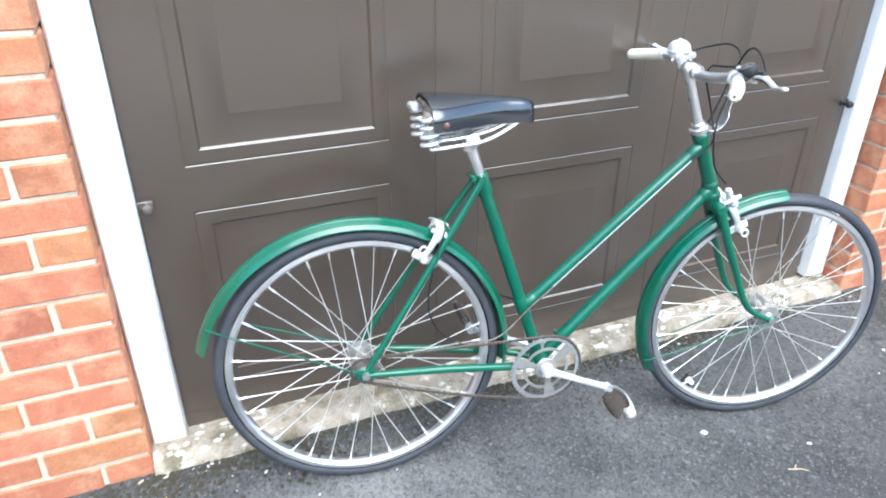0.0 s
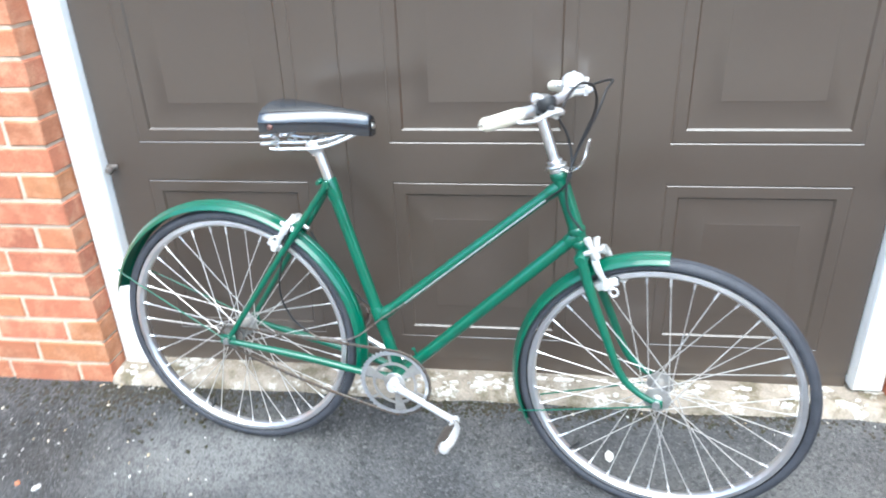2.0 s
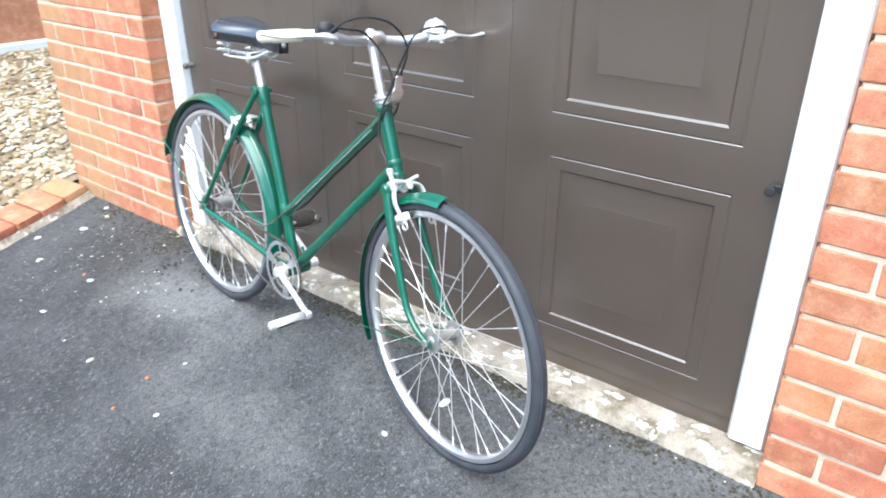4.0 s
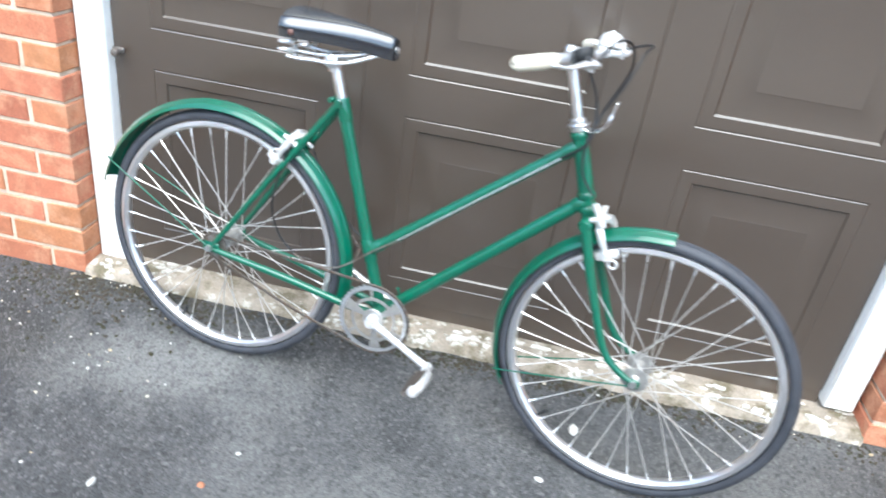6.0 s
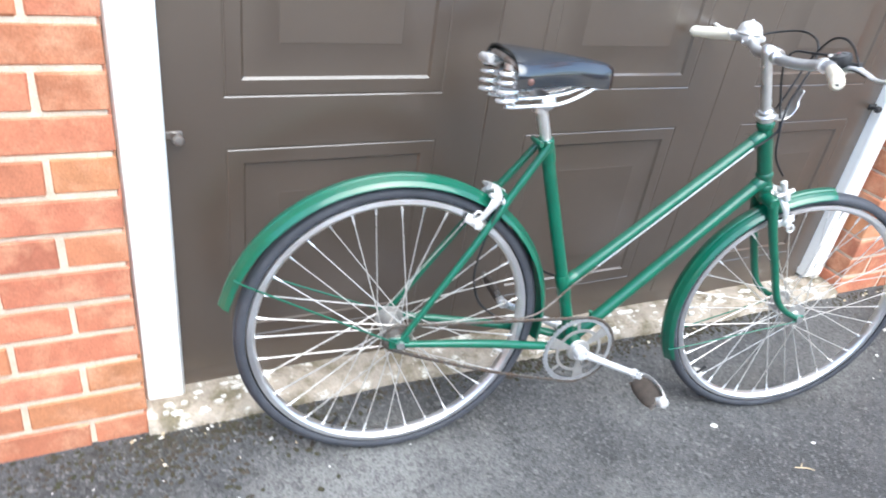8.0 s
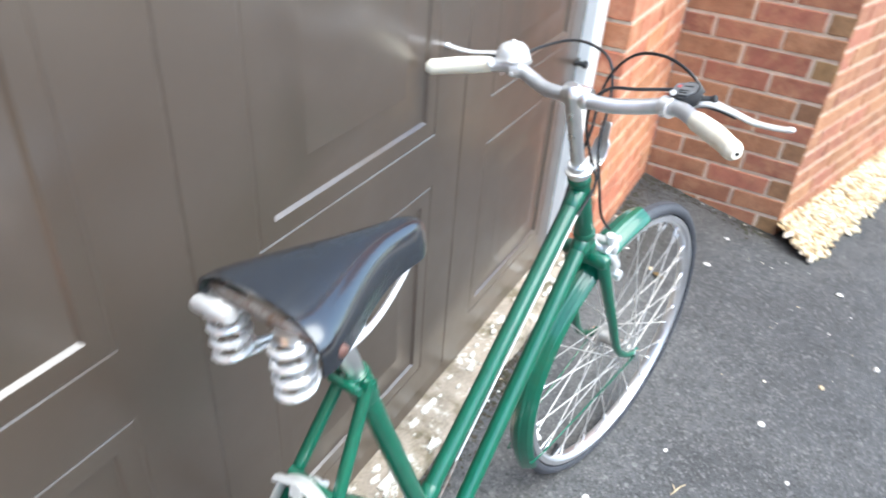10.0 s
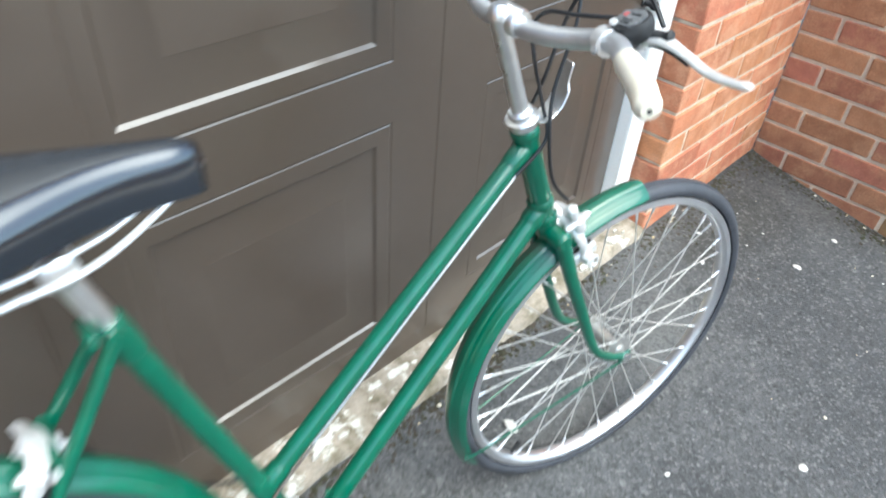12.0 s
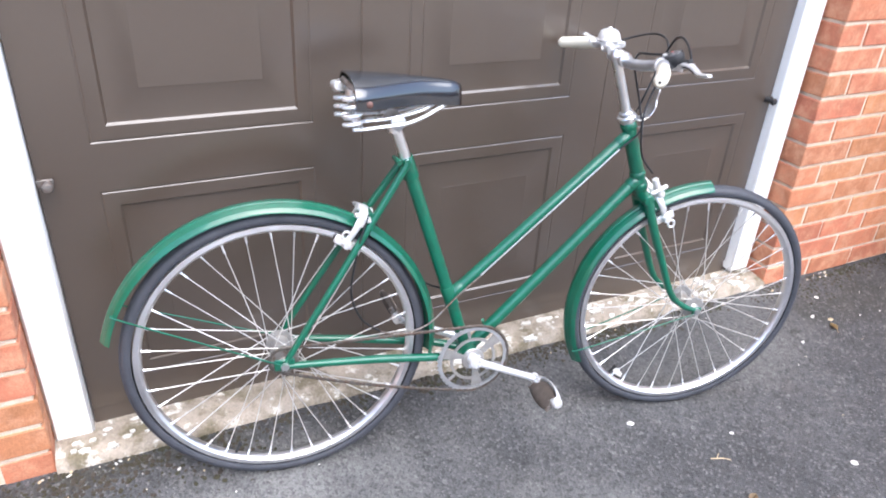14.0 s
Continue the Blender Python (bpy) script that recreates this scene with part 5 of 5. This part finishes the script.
    # Plate coloured dark to read as the shaded hollow under the saddle's rear.
    bm = tube(spline([Vector((0.193, -0.070, 0.914)), Vector((0.184, -0.04, 0.921)), Vector((0.182, 0, 0.923)), Vector((0.184, 0.04, 0.921)), Vector((0.193, 0.070, 0.914))], 6), 0.006, 8, flat=0.5)
    part("cantle_plate", bm, RUSTY, seat)
    bm = tube([Vector((0.172, 0.068, 0.905)), Vector((0.172, 0.064, 0.905)), Vector((0.171, 0.018, 0.911)), Vector((0.171, 0.014, 0.911))], [0.0075, 0.0092, 0.0092, 0.0075], 14)
    part("loop", bm, WHITE_METAL, seat, "pale barrel of the bag loop")
    c = top + Vector((0.004, 0, -0.002))
    bm = tube([c + Vector((0, -0.032, 0)), c + Vector((0, -0.029, 0)), c + Vector((0, 0.029, 0)), c + Vector((0, 0.032, 0))], [0.012, 0.016, 0.016, 0.012], 12)
    sweep(bm, [c - Vector((0, 0, 0.026)), c + Vector((0, 0, 0.004))], 0.0145, 14)
    part("seat_clamp", bm, CHROME, bike, "chrome saddle clamp")


saddle()


def crankset():
    out = -0.046
    c = BB + Vector((0, out, 0))
    bm = bmesh.new()
    # toothed outer ring
    n = 46 * 4
    ring_o = []
    for side in (-0.0012, 0.0012):
        ring_o.append([[bm.verts.new(c + Vector((r * math.cos(2 * math.pi * k / n), side, r * math.sin(2 * math.pi * k / n)))) for k in range(n) for r in [(0.0895 if k % 4 in (1, 2) else 0.0860)]],
                       [bm.verts.new(c + Vector((0.0775 * math.cos(2 * math.pi * k / n), side, 0.0775 * math.sin(2 * math.pi * k / n)))) for k in range(n)]])
    for k in range(n):
        j = (k + 1) % n
        (o0, i0), (o1, i1) = ring_o
        bm.faces.new((o0[k], o0[j], i0[j], i0[k]))
        bm.faces.new((o1[k], o1[j], i1[j], i1[k]))
        bm.faces.new((o0[k], o0[j], o1[j], o1[k]))
        bm.faces.new((i0[k], i0[j], i1[j], i1[k]))
    ring = part("chainring", bm, ALLOY, bike, "dull pale pierced chainring", sharp=30)
    part("inner_ring", lathe(bmesh.new(), [(0.057, -0.0014), (0.057, 0.0014), (0.050, 0.0014), (0.050, -0.0014)], 48, c), DULL_STEEL, ring)

    def sector(a0, a1, r0, r1, steps):
        bm = bmesh.new()
        rows = []
        for i in range(steps + 1):
            t = radians(a0 + (a1 - a0) * i / steps)
            rows.append([bm.verts.new(c + Vector((r * math.cos(t), y, r * math.sin(t)))) for r, y in ((r0, -0.0011), (r1, -0.0011), (r1, 0.0011), (r0, 0.0011))])
        for p, q in zip(rows, rows[1:]):
            for k in range(4):
                bm.faces.new((p[k], p[(k + 1) % 4], q[(k + 1) % 4], q[k]))
        bm.faces.new(rows[0])
        bm.faces.new(rows[-1])
        return bm

    for a in (40, 160, 280):
        part("spider_arm", sector(a - 11, a + 11, 0.024, 0.079, 4), DULL_STEEL, ring)
        part("bridge_piece", sector(a + 57, a + 63, 0.058, 0.079, 2), DULL_STEEL, ring)
    part("hub_disc", lathe(bmesh.new(), [(0.0, -0.003), (0.026, -0.0025), (0.028, 0.0), (0.026, 0.003), (0.0, 0.004)], 36, c, closed=False), DULL_STEEL, ring)
    for s, end_x, end_z in ((-1, 0.615, 0.199), (1, 0.303, 0.337)):
        a = BB + Vector((0, s * 0.058, 0))
        b = Vector((end_x, s * 0.070, end_z))
        bm = tube([a.lerp(b, t) for t in (0, 0.1, 0.5, 0.92, 1.0)], [0.0125, 0.0105, 0.0085, 0.0090, 0.0100], 12)
        lathe(bm, [(0.0, -0.013), (0.013, -0.012), (0.015, -0.008), (0.015, 0.010), (0.012, 0.012), (0.0, 0.012)], 20, a, closed=False)
        lathe(bm, [(0.0, -0.009), (0.011, -0.008), (0.012, 0.0), (0.011, 0.008), (0.0, 0.009)], 18, b, closed=False)
        sweep(bm, [a + Vector((-0.012, 0, -0.014)), a + Vector((0.012, 0, 0.014))], 0.004, 8)
        part("crank_arm", bm, POLISHED, bike, "dull chrome crank arm")
        o = b + Vector((0, s * 0.012, 0))
        bm = tube([o, o + Vector((0, s * 0.10, 0))], 0.009, 12)
        pedal = part("pedal", bm, CHROME, bike, "old pedal with black rubber blocks and metal ends")
        wide, thick = (Vector((0.80, 0, 0.60)), Vector((-0.60, 0, 0.80))) if s < 0 else (Vector((0.48, 0, -0.88)), Vector((0.88, 0, 0.48)))

        def placed(bm, o=o, s=s, wide=wide, thick=thick):
            for v in bm.verts:
                v.co = o + wide * v.co.x + Vector((0, s * v.co.y, 0)) + thick * v.co.z
            return bm

        block_line = [Vector((-0.007, y, 0)) for y in (0.006, 0.009, 0.020, 0.036, 0.052, 0.068, 0.084, 0.091, 0.094)]
        body = sweep(bmesh.new(), block_line, [0.012, 0.0180, 0.0225, 0.0250, 0.0255, 0.0250, 0.0225, 0.0180, 0.012], 16, flat=0.44, side=(1, 0, 0))
        part("rubber_block", placed(body), PEDAL, pedal, "worn black barrel-shaped rubber block")
        plate = spline([Vector((0.008, 0.000, 0.002)), Vector((0.0195, 0.018, 0.002)), Vector((0.0245, 0.050, 0.002)), Vector((0.0205, 0.082, 0.002)), Vector((0.012, 0.098, 0.002))], 5)
        part("front_plate", placed(sweep(bmesh.new(), plate, 0.0105, 10, flat=0.22, side=(0, 0, 1))), WHITE_METAL if s < 0 else RUSTY, pedal, "pale alloy plate along the front")
        for y in (0.003, 0.094):
            part("end_plate", placed(chamfered(bmesh.new(), Vector((-0.026, y, -0.006)), Vector((0.016, y + 0.002, 0.006)), 0.0008)), RUSTY, pedal)
        cap = [Vector((0.006, y, 0.002)) for y in (0.094, 0.104, 0.109, 0.111)]
        part("dust_cap", placed(sweep(bmesh.new(), cap, [0.0125, 0.0125, 0.010, 0.004], 14, side=(1, 0, 0))), WHITE_METAL if s < 0 else RUSTY, pedal)
    # chain: upper and lower runs round ring and sprocket
    small, big = 0.030, 0.0885
    a, b = REAR + Vector((0, out, 0)), c
    line = []
    base = math.atan2(b.z - a.z, b.x - a.x)
    lean = math.acos((big - small) / (b - a).length)
    for k in range(25):
        t = base + (math.pi - lean) * (1 - 2 * k / 24)
        line.append(b + Vector((math.cos(t), 0, math.sin(t))) * big)
    low_b, low_a = line[-1], a + Vector((math.cos(base - math.pi + lean), 0, math.sin(base - math.pi + lean))) * small
    sag = Vector((0, 0, -0.010))
    line += [low_b.lerp(low_a, t) + sag * math.sin(math.pi * t) for t in (0.2, 0.4, 0.6, 0.8)]
    for k in range(13):
        t = base - (math.pi - lean) - (2 * lean) * k / 12
        line.append(a + Vector((math.cos(t), 0, math.sin(t))) * small)
    up_a = line[-1]
    line += [up_a.lerp(line[0], t) for t in (0.2, 0.4, 0.6, 0.8)]
    # links along the loop
    out_line = []
    closed = line + [line[0]]
    for p, q in zip(closed, closed[1:]):
        d = (q - p).length
        steps = max(int(d / 0.0064), 1)
        out_line += [p.lerp(q, i / steps) for i in range(steps)]
    radii = [0.0046 if i % 2 else 0.0034 for i in range(len(out_line))]
    bm = sweep(bmesh.new(), out_line, radii, 8, flat=0.75, side=(0, 0, 1), closed=True)
    part("chain", bm, CHAIN, bike, "dull rusty chain")
    bm = lathe(bmesh.new(), [(0.033, -0.0012), (0.033, 0.0012), (0.012, 0.003), (0.012, -0.003)], 20, a)
    part("sprocket", bm, RUSTY, bike)


crankset()

# ---- the single bricks ----
lay_bricks()
